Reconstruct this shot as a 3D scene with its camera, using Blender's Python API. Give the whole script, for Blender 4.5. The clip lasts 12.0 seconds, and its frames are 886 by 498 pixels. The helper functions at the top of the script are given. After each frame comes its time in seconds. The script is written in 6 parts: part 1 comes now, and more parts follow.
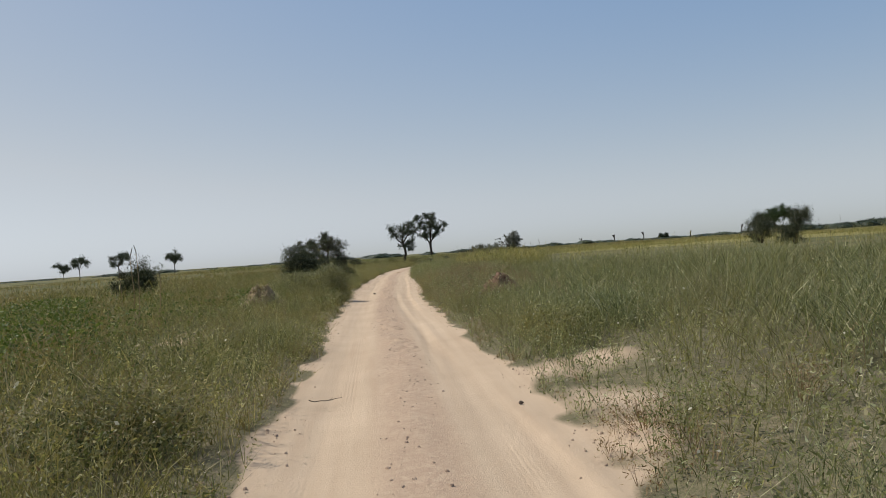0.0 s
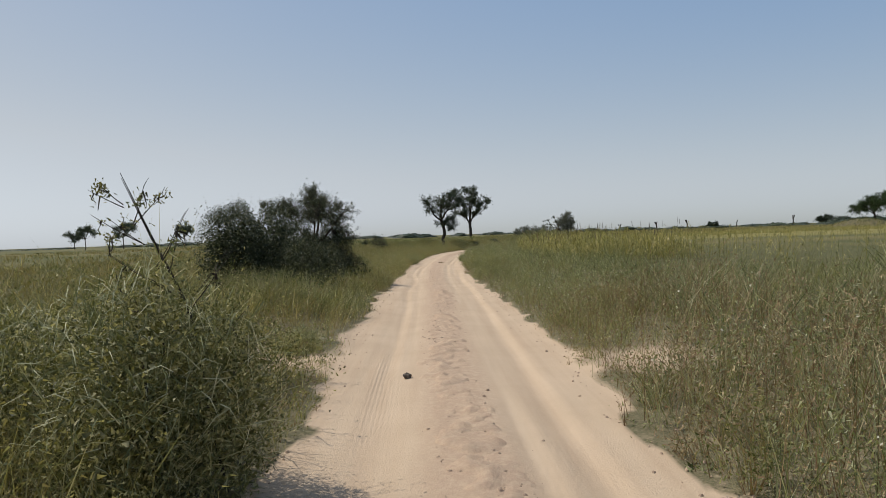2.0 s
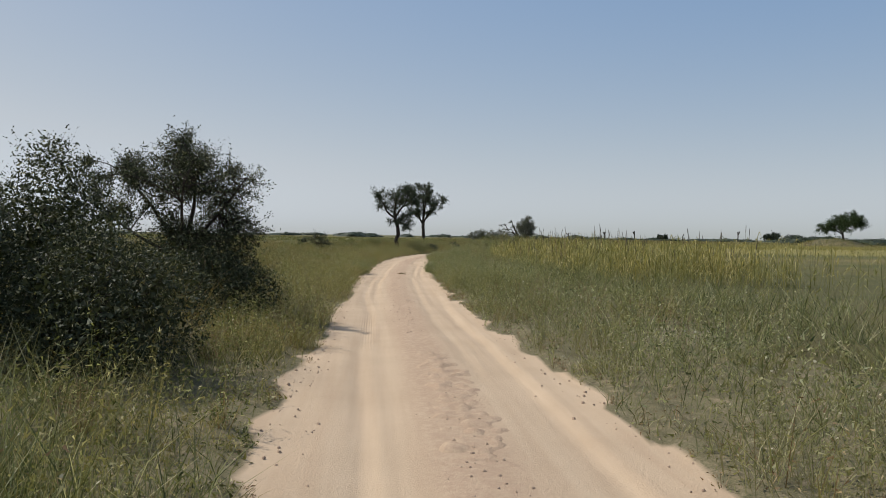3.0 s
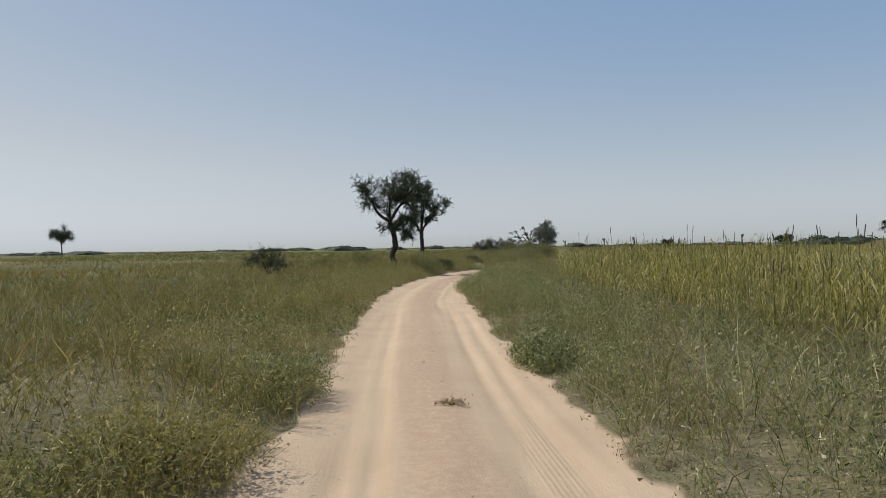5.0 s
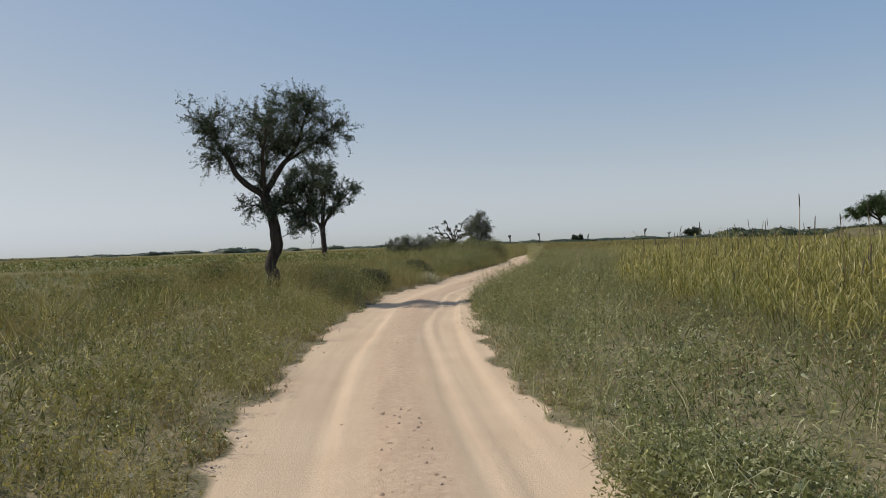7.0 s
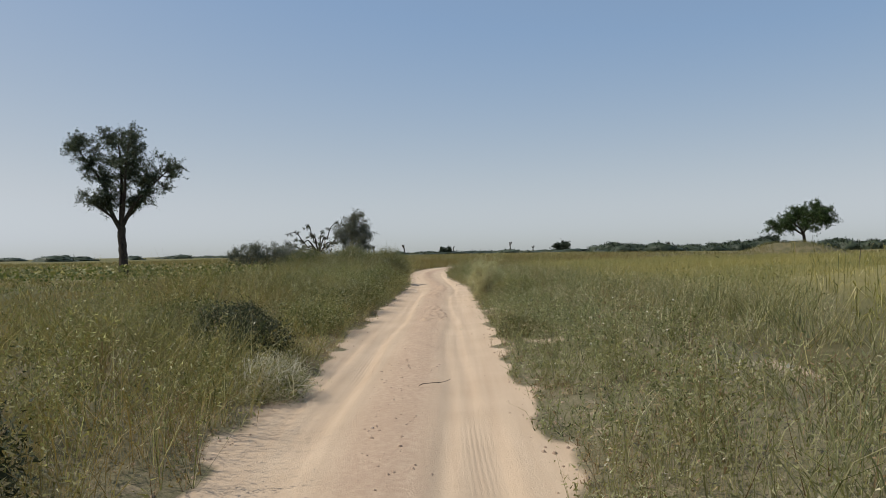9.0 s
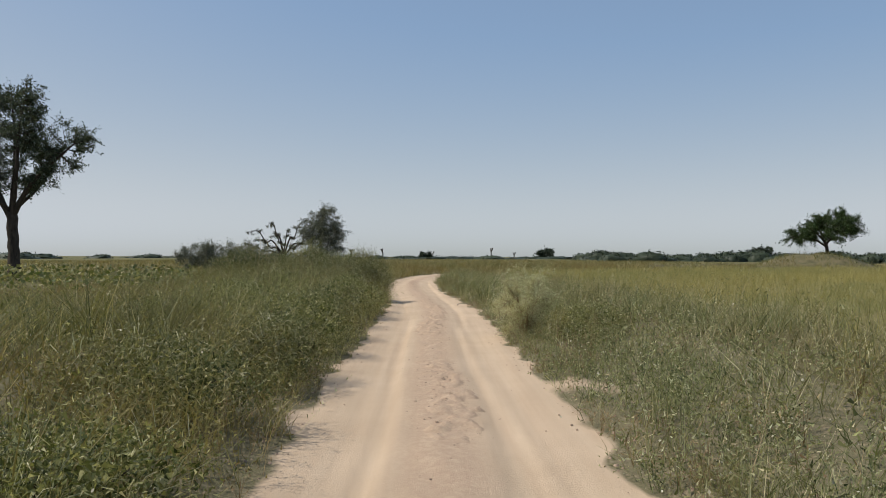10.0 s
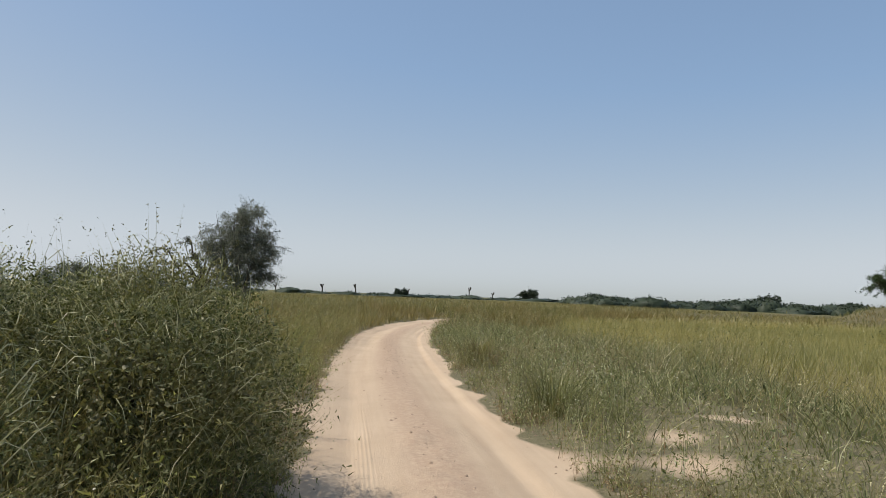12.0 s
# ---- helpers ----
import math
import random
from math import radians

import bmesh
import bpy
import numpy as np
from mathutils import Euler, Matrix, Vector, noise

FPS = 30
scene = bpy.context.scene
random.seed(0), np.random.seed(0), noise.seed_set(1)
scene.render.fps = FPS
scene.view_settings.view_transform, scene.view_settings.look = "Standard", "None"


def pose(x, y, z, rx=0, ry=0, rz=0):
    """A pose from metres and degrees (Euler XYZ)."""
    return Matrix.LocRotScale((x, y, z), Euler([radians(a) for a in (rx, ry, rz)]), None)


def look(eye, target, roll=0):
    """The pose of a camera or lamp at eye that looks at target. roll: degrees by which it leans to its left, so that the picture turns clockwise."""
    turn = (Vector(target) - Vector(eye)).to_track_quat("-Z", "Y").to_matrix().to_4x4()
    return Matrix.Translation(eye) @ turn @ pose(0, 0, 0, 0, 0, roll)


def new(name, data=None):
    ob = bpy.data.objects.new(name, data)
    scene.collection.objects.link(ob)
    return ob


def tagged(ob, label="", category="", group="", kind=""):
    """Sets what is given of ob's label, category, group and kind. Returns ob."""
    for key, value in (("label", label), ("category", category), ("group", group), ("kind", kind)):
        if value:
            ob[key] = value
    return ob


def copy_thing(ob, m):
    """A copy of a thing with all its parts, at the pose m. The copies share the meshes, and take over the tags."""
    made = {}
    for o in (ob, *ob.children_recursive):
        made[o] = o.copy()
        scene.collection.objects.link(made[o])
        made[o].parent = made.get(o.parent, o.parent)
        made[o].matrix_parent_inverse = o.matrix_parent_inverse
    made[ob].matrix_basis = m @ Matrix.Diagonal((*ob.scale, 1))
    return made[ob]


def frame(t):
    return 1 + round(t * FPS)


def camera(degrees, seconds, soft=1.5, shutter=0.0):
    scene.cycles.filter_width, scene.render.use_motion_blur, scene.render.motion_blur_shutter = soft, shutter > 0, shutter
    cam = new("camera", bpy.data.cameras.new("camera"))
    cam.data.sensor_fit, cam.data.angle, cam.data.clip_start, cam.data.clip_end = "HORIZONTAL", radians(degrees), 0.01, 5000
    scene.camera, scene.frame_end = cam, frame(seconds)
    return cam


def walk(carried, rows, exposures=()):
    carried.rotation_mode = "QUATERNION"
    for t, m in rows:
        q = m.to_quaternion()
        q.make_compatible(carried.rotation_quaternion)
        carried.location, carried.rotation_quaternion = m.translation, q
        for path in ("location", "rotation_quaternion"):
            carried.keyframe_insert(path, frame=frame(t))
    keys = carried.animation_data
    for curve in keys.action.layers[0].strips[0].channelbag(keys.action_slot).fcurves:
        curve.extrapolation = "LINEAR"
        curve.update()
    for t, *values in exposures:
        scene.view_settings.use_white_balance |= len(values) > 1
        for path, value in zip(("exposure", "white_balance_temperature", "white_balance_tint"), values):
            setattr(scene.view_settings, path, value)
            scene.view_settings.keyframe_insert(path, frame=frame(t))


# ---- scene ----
cam = camera(59.7, 12.0, soft=0.72)
# seconds, place in metres, turn in degrees
ROWS = [
    (0.0, 0.00, 0.00, 1.55, 90.22, 3.86, -3.23),
    (0.2, -0.02, 2.37, 1.55, 88.92, 2.73, -3.93),
    (0.3, -0.03, 3.56, 1.55, 88.71, 1.92, -3.79),
    (0.5, -0.07, 5.93, 1.55, 89.41, 3.18, -2.46),
    (0.7, -0.13, 8.29, 1.55, 89.17, 1.99, -3.23),
    (0.8, -0.17, 9.47, 1.55, 89.81, 0.89, -3.96),
    (1.0, -0.26, 11.83, 1.55, 90.48, 0.91, -4.49),
    (1.2, -0.36, 14.18, 1.55, 89.38, 0.74, -4.29),
    (1.3, -0.42, 15.36, 1.55, 90.95, 0.52, -4.18),
    (1.5, -0.54, 17.70, 1.55, 89.39, 1.84, -3.15),
    (1.6, -0.60, 18.87, 1.55, 86.25, 3.54, -2.92),
    (1.7, -0.67, 20.04, 1.55, 87.14, 2.43, -4.10),
    (1.8, -0.73, 21.20, 1.55, 85.62, 2.14, -2.25),
    (2.0, -0.86, 23.53, 1.55, 88.95, 1.89, -1.12),
    (2.2, -0.98, 25.86, 1.55, 93.79, -0.74, -3.79),
    (2.3, -1.04, 27.02, 1.55, 92.18, -0.59, -3.88),
    (2.5, -1.14, 29.34, 1.55, 90.81, -3.27, -5.36),
    (2.7, -1.23, 31.65, 1.55, 93.36, -1.48, -4.39),
    (2.8, -1.27, 32.81, 1.55, 89.64, -0.59, -4.36),
    (3.0, -1.33, 35.11, 1.55, 89.02, -0.80, -5.18),
    (3.2, -1.37, 37.41, 1.55, 90.40, 0.74, -5.75),
    (3.5, -1.39, 40.86, 1.55, 89.16, -0.55, -5.30),
    (4.0, -1.33, 46.57, 1.55, 89.44, 0.02, -5.58),
    (4.5, -1.20, 52.26, 1.55, 89.73, 0.59, -5.85),
    (4.8, -1.10, 55.65, 1.55, 89.89, 0.44, -6.24),
    (5.0, -1.03, 57.91, 1.55, 89.86, 0.85, -5.97),
    (5.2, -0.96, 60.16, 1.55, 88.71, 1.03, -6.90),
    (5.3, -0.92, 61.29, 1.55, 88.33, 1.40, -7.66),
    (5.5, -0.84, 63.53, 1.55, 90.27, 1.83, -9.00),
    (5.7, -0.75, 65.77, 1.55, 90.66, 1.48, -9.22),
    (5.8, -0.70, 66.89, 1.55, 89.47, 1.18, -9.18),
    (6.0, -0.59, 69.12, 1.55, 92.27, 0.62, -9.36),
    (6.2, -0.46, 71.35, 1.55, 90.49, 0.30, -9.28),
    (6.3, -0.39, 72.46, 1.55, 90.66, 0.30, -10.06),
    (6.5, -0.23, 74.67, 1.55, 91.52, 0.00, -12.10),
    (6.7, -0.03, 76.88, 1.55, 89.51, 1.40, -12.11),
    (6.8, 0.08, 77.98, 1.55, 90.66, 1.48, -12.77),
    (7.0, 0.33, 80.17, 1.55, 89.62, 1.90, -13.48),
    (7.2, 0.62, 82.35, 1.55, 89.64, 1.48, -15.23),
    (7.5, 1.12, 85.61, 1.55, 89.71, 1.77, -15.10),
    (8.0, 2.17, 90.97, 1.55, 89.91, 1.48, -18.66),
    (8.5, 3.51, 96.24, 1.55, 90.12, 1.19, -22.23),
    (8.8, 4.44, 99.36, 1.55, 90.91, 1.33, -23.10),
    (9.0, 5.11, 101.41, 1.55, 90.21, 1.06, -23.85),
    (9.2, 5.81, 103.44, 1.55, 90.15, 1.18, -24.83),
    (9.3, 6.18, 104.45, 1.55, 87.35, 1.18, -24.90),
    (9.5, 6.93, 106.46, 1.55, 87.96, 0.38, -26.47),
    (9.7, 7.71, 108.45, 1.55, 88.96, 0.74, -25.98),
    (9.8, 8.11, 109.45, 1.55, 89.55, 0.59, -25.07),
    (10.0, 8.92, 111.42, 1.55, 90.58, -0.15, -25.44),
    (10.2, 9.75, 113.38, 1.55, 95.02, -0.44, -27.06),
    (10.3, 10.16, 114.36, 1.55, 95.53, -0.44, -27.77),
    (10.5, 11.00, 116.31, 1.55, 95.47, -0.85, -27.59),
    (10.7, 11.84, 118.25, 1.55, 95.97, -0.33, -27.13),
    (10.8, 12.26, 119.22, 1.55, 95.78, -1.11, -26.39),
    (11.0, 13.09, 121.16, 1.55, 97.79, -1.67, -27.43),
    (11.2, 13.91, 123.10, 1.55, 95.53, -1.99, -27.47),
    (11.3, 14.32, 124.06, 1.55, 95.40, -1.99, -29.18),
    (11.5, 15.13, 126.00, 1.55, 95.72, -2.55, -27.58),
    (11.7, 15.92, 127.93, 1.55, 93.95, -2.33, -25.62),
    (11.8, 16.32, 128.90, 1.55, 93.63, -2.22, -25.63),
    (12.0, 17.10, 130.83, 1.55, 93.47, -2.08, -27.36),
]
walk(cam, [(t, pose(*r)) for t, *r in ROWS], exposures=[(0.0, 0.04), (9.8, 0.04), (10.5, 0.2), (12.0, 0.2)])

# ---- daylight: a high sun from the left of the track, hazy sky ----
SUN_ELEV = radians(52)
SUN_TO = Vector((-0.91 * math.cos(SUN_ELEV), 0.415 * math.cos(SUN_ELEV), math.sin(SUN_ELEV)))
world = bpy.data.worlds.new("sky")
scene.world = world
world.use_nodes = True
wn = world.node_tree
sky = wn.nodes.new("ShaderNodeTexSky")
sky.sky_type = "NISHITA"
sky.sun_disc = False
sky.sun_elevation = SUN_ELEV
sky.sun_rotation = math.atan2(SUN_TO.x, SUN_TO.y)
sky.air_density, sky.dust_density, sky.ozone_density, sky.altitude = 1.0, 2.6, 1.0, 1500
# haze: the brighter the air, the paler it is
soft = wn.nodes.new("ShaderNodeGamma")
soft.inputs["Gamma"].default_value = 0.52
vivid = wn.nodes.new("ShaderNodeHueSaturation")
vivid.inputs["Saturation"].default_value = 1.27
bright = wn.nodes.new("ShaderNodeRGBToBW")
thick = wn.nodes.new("ShaderNodeMapRange")
for key, value in (("From Min", 1.6), ("From Max", 2.43), ("To Min", 0.0), ("To Max", 0.88)):
    thick.inputs[key].default_value = value
haze = wn.nodes.new("ShaderNodeMix")
haze.data_type = "RGBA"
cool = wn.nodes.new("ShaderNodeMix")
cool.data_type, cool.blend_type = "RGBA", "MULTIPLY"
cool.inputs[0].default_value = 1.0
cool.inputs[7].default_value = (2.07, 2.22, 2.39, 1)
wn.links.new(sky.outputs[0], soft.inputs[0])
wn.links.new(soft.outputs[0], bright.inputs[0])
wn.links.new(bright.outputs[0], thick.inputs["Value"])
wn.links.new(thick.outputs["Result"], haze.inputs[0])
wn.links.new(soft.outputs[0], vivid.inputs["Color"])
wn.links.new(vivid.outputs[0], haze.inputs[6])
wn.links.new(bright.outputs[0], haze.inputs[7])
wn.links.new(haze.outputs[2], cool.inputs[6])
wn.links.new(cool.outputs[2], wn.nodes["Background"].inputs[0])
wn.nodes["Background"].inputs[1].default_value = 0.103
sun = new("sun", bpy.data.lights.new("sun", "SUN"))
sun.data.energy, sun.data.angle, sun.data.color = 3.6, radians(0.6), (1.0, 0.95, 0.87)
sun.matrix_world = look((0, 0, 60), Vector((0, 0, 60)) - SUN_TO)


# ---- materials ----
def material(name, rough=0.8, spec=0.2):
    m = bpy.data.materials.new(name)
    m.use_nodes = True
    b = m.node_tree.nodes["Principled BSDF"]
    b.inputs["Roughness"].default_value = rough
    b.inputs["Specular IOR Level"].default_value = spec
    return m, m.node_tree, b


def node(nt, kind, **values):
    n = nt.nodes.new(kind)
    for key, value in values.items():
        n.inputs[key.replace("_", " ")].default_value = value
    return n


def noise_tex(nt, scale, detail=4.0, rough=0.55, vec=None, stretch=None):
    n = node(nt, "ShaderNodeTexNoise", Scale=scale, Detail=detail, Roughness=rough)
    if vec is None:
        vec = nt.nodes.new("ShaderNodeNewGeometry").outputs["Position"]
    if stretch:
        mp = nt.nodes.new("ShaderNodeMapping")
        mp.inputs["Scale"].default_value = stretch
        nt.links.new(vec, mp.inputs["Vector"])
        vec = mp.outputs[0]
    nt.links.new(vec, n.inputs["Vector"])
    return n.outputs["Fac"]


def ramp(nt, fac, stops):
    r = nt.nodes.new("ShaderNodeValToRGB")
    e = r.color_ramp.elements
    while len(e) < len(stops):
        e.new(0.5)
    for k, (at, c) in enumerate(stops):
        e[k].position, e[k].color = at, (*c, 1)
    nt.links.new(fac, r.inputs[0])
    return r.outputs[0]


def mix(nt, fac, a, b, how="MIX"):
    n = nt.nodes.new("ShaderNodeMix")
    n.data_type, n.blend_type = "RGBA", how
    for sock, value in ((n.inputs[0], fac), (n.inputs[6], a), (n.inputs[7], b)):
        if isinstance(value, bpy.types.NodeSocket):
            nt.links.new(value, sock)
        elif isinstance(value, tuple):
            sock.default_value = (*value, 1)
        else:
            sock.default_value = value
    return n.outputs[2]


def bump(nt, bsdf, height, strength, distance):
    n = node(nt, "ShaderNodeBump", Strength=strength, Distance=distance)
    nt.links.new(height, n.inputs["Height"])
    nt.links.new(n.outputs[0], bsdf.inputs["Normal"])


def foliage(name, stops, patch=None, patch_scale=0.35, thin=0.35, rough=0.55):
    """Leaves and blades: each one's own tone, patches over the field, light shining through."""
    m, nt, b = material(name, rough, 0.25)
    geo = nt.nodes.new("ShaderNodeNewGeometry")
    col = ramp(nt, geo.outputs["Random Per Island"], stops)
    if patch:
        fac = ramp(nt, noise_tex(nt, patch_scale, 3.0), [(0.42, (0, 0, 0)), (0.62, (1, 1, 1))])
        col = mix(nt, fac, col, mix(nt, 0.65, col, patch))
    nt.links.new(col, b.inputs["Base Color"])
    tr = nt.nodes.new("ShaderNodeBsdfTranslucent")
    nt.links.new(mix(nt, 1.0, col, (1.0, 1.0, 0.6), "MULTIPLY"), tr.inputs[0])
    ms = node(nt, "ShaderNodeMixShader", Fac=thin)
    nt.links.new(b.outputs[0], ms.inputs[1])
    nt.links.new(tr.outputs[0], ms.inputs[2])
    nt.links.new(ms.outputs[0], nt.nodes["Material Output"].inputs[0])
    return m


def bark(name, dark, light, scale=9.0):
    m, nt, b = material(name, 0.9, 0.15)
    n = noise_tex(nt, scale, 6.0, 0.65, stretch=(1, 1, 0.25))
    nt.links.new(ramp(nt, n, [(0.3, dark), (0.7, light)]), b.inputs["Base Color"])
    bump(nt, b, n, 0.9, 0.03)
    return m


def sand_material():
    m, nt, b = material("track_sand", 0.95, 0.1)
    lat = nt.nodes.new("ShaderNodeAttribute")
    lat.attribute_name = "lat"
    along = nt.nodes.new("ShaderNodeAttribute")
    along.attribute_name = "track"
    big = noise_tex(nt, 0.9, 4.0)
    fine = noise_tex(nt, 55.0, 5.0, 0.7)
    base = ramp(nt, big, [(0.3, (0.49, 0.37, 0.253)), (0.7, (0.57, 0.437, 0.305))])
    streak = noise_tex(nt, 1.0, 3.0, 0.6, vec=along.outputs["Vector"], stretch=(0.22, 6.0, 1))
    base = mix(nt, ramp(nt, streak, [(0.35, (0, 0, 0)), (0.7, (1, 1, 1))]), base, mix(nt, 0.4, base, (0.38, 0.26, 0.17)))
    # crust and droppings along the middle, litter beyond the edges, both darkened for shade
    w = node(nt, "ShaderNodeMath")
    w.operation = "ABSOLUTE"
    nt.links.new(lat.outputs["Fac"], w.inputs[0])
    clod = noise_tex(nt, 14.0, 5.0, 0.7)
    mid = ramp(nt, w.outputs[0], [(0.18, (1, 1, 1)), (0.46, (0, 0, 0))])
    crust = ramp(nt, clod, [(0.36, (0.25, 0.25, 0.25)), (0.58, (0.95, 0.95, 0.95))])
    # this darker tint paints in the shadows among the crumbs
    base = mix(nt, mix(nt, 1.0, mid, crust, "MULTIPLY"), base, (0.40, 0.28, 0.195))
    grown = nt.nodes.new("ShaderNodeAttribute")
    grown.attribute_name = "growth"
    # litter and low growth, coloured darker to stand for shade between the plants
    shaded_litter = mix(nt, 1.0, ramp(nt, grown.outputs["Fac"], [(0.16, (0, 0, 0)), (0.46, (1, 1, 1))]),
                 ramp(nt, noise_tex(nt, 5.0, 6.0, 0.75), [(0.3, (0.6, 0.6, 0.6)), (0.48, (1, 1, 1))]), "MULTIPLY")
    base = mix(nt, shaded_litter, base, ramp(nt, noise_tex(nt, 9.0, 5.0, 0.7), [(0.3, (0.048, 0.056, 0.023)), (0.7, (0.10, 0.105, 0.048))]))
    base = mix(nt, ramp(nt, fine, [(0.3, (0, 0, 0)), (0.75, (0.35, 0.35, 0.35))]), base, (0.62, 0.46, 0.32))
    nt.links.new(base, b.inputs["Base Color"])
    h = mix(nt, 0.4, fine, clod)
    tread = nt.nodes.new("ShaderNodeTexWave")
    tread.bands_direction = "Y"
    for key, value in (("Scale", 7.5), ("Distortion", 0.25), ("Detail", 1.0)):
        tread.inputs[key].default_value = value
    nt.links.new(along.outputs["Vector"], tread.inputs["Vector"])
    wheel = ramp(nt, w.outputs[0], [(0.55, (0, 0, 0)), (0.62, (1, 1, 1)), (0.86, (1, 1, 1)), (0.93, (0, 0, 0))])
    fresh = ramp(nt, noise_tex(nt, 1.0, 2.0, 0.5, vec=along.outputs["Vector"], stretch=(0.12, 1.2, 1)), [(0.55, (0, 0, 0)), (0.7, (0.2, 0.2, 0.2))])
    h = mix(nt, mix(nt, 1.0, wheel, fresh, "MULTIPLY"), h, tread.outputs["Color"])
    bump(nt, b, h, 0.6, 0.03)
    return m


def field_material():
    m, nt, b = material("field_soil", 0.95, 0.1)
    far = nt.nodes.new("ShaderNodeAttribute")
    far.attribute_name = "cover"
    gold = nt.nodes.new("ShaderNodeAttribute")
    gold.attribute_name = "gold"
    soil = ramp(nt, noise_tex(nt, 1.4, 6.0, 0.7), [(0.3, (0.075, 0.066, 0.034)), (0.7, (0.18, 0.145, 0.085))])
    # grass cover, its green lowered to include the self-shadow of standing blades
    green = ramp(nt, noise_tex(nt, 0.9, 8.0, 0.75), [(0.25, (0.075, 0.08, 0.034)), (0.5, (0.115, 0.115, 0.05)), (0.75, (0.155, 0.15, 0.068))])
    patchy = ramp(nt, noise_tex(nt, 0.03, 4.0, 0.6, stretch=(1, 2.2, 1)), [(0.46, (0, 0, 0)), (0.62, (1, 1, 1))])
    green = mix(nt, patchy, green, mix(nt, 0.55, green, (0.27, 0.21, 0.10)))
    pale = ramp(nt, noise_tex(nt, 0.012, 3.0, 0.5, stretch=(1, 3.5, 1)), [(0.62, (0, 0, 0)), (0.70, (0.5, 0.5, 0.5))])
    green = mix(nt, pale, green, (0.40, 0.34, 0.20))
    straw = ramp(nt, noise_tex(nt, 0.8, 8.0, 0.7), [(0.3, (0.21, 0.185, 0.068)), (0.7, (0.31, 0.265, 0.105))])
    green = mix(nt, gold.outputs["Fac"], green, straw)
    col = mix(nt, far.outputs["Fac"], soil, green)
    nt.links.new(col, b.inputs["Base Color"])
    bump(nt, b, noise_tex(nt, 3.0, 8.0, 0.8), 0.8, 0.15)
    return m


# grass tones, ends pushed apart to paint in shadows and highlights among the blades
GREEN = [(0.0, (0.05, 0.068, 0.026)), (0.4, (0.18, 0.205, 0.084)), (0.8, (0.28, 0.285, 0.13)), (1.0, (0.68, 0.63, 0.40))]
OLIVE = [(0.0, (0.058, 0.066, 0.022)), (0.45, (0.185, 0.185, 0.066)), (0.8, (0.28, 0.245, 0.098)), (1.0, (0.64, 0.54, 0.31))]
M_SAND = sand_material()
M_FIELD = field_material()
M_GRASS = foliage("verge_grass", GREEN, (0.25, 0.205, 0.10), 0.45)
M_GRASS_L = foliage("field_grass", OLIVE, (0.31, 0.21, 0.085), 0.2)
# weed and sage ramps likewise carry painted leaf shadows and highlights
M_WEED = foliage("weed_leaf", [(0.0, (0.05, 0.062, 0.022)), (0.5, (0.215, 0.225, 0.088)), (0.85, (0.33, 0.32, 0.15)), (1.0, (0.72, 0.68, 0.44))], (0.36, 0.285, 0.125), 0.5, thin=0.45)
M_SAGE = foliage("sage_leaf", [(0.0, (0.05, 0.066, 0.030)), (0.5, (0.215, 0.232, 0.105)), (0.85, (0.33, 0.34, 0.17)), (1.0, (0.70, 0.70, 0.48))], (0.34, 0.30, 0.145), 0.4, thin=0.45)
M_THICK = foliage("thick_bush_leaf", [(0.0, (0.030, 0.040, 0.014)), (0.6, (0.13, 0.147, 0.054)), (0.85, (0.23, 0.235, 0.10)), (1.0, (0.56, 0.52, 0.33))], (0.20, 0.17, 0.075), 0.9, thin=0.35)
M_HEDGE = foliage("bank_leaf", [(0.0, (0.11, 0.135, 0.036)), (0.5, (0.245, 0.27, 0.085)), (1.0, (0.54, 0.53, 0.25))], (0.34, 0.29, 0.12), 0.8, thin=0.5)
M_DRY = foliage("dry_stems", [(0.0, (0.185, 0.112, 0.056)), (0.6, (0.295, 0.205, 0.105)), (1.0, (0.45, 0.36, 0.19))], thin=0.15)
M_STRAW = foliage("straw_weeds", [(0.0, (0.25, 0.20, 0.10)), (0.6, (0.42, 0.36, 0.20)), (1.0, (0.62, 0.55, 0.34))], thin=0.2)
M_STRAND = foliage("pale_green_twigs", [(0.0, (0.10, 0.115, 0.045)), (0.6, (0.26, 0.265, 0.12)), (1.0, (0.58, 0.54, 0.34))], thin=0.2)
M_SEED = foliage("seed_heads", [(0.0, (0.42, 0.38, 0.27)), (1.0, (0.66, 0.62, 0.50))], thin=0.3)
M_GOLD = foliage("golden_grass", [(0.0, (0.26, 0.23, 0.080)), (0.5, (0.41, 0.345, 0.125)), (1.0, (0.56, 0.47, 0.22))], (0.22, 0.235, 0.10), 0.07)
M_MILLET = foliage("millet_leaf", [(0.0, (0.08, 0.082, 0.026)), (0.45, (0.245, 0.215, 0.062)), (0.8, (0.43, 0.355, 0.115)), (1.0, (0.66, 0.56, 0.31))], (0.19, 0.20, 0.07), 0.45)
M_HEAD = bark("millet_head", (0.05, 0.042, 0.032), (0.15, 0.125, 0.085), 60.0)
M_KHEJRI = foliage("khejri_leaf", [(0.0, (0.03, 0.044, 0.028)), (0.6, (0.066, 0.086, 0.052)), (1.0, (0.15, 0.17, 0.11))], thin=0.2)
M_BUSH = foliage("bush_leaf", [(0.0, (0.022, 0.028, 0.012)), (0.6, (0.055, 0.064, 0.030)), (0.9, (0.10, 0.11, 0.055)), (1.0, (0.34, 0.33, 0.21))], thin=0.2)
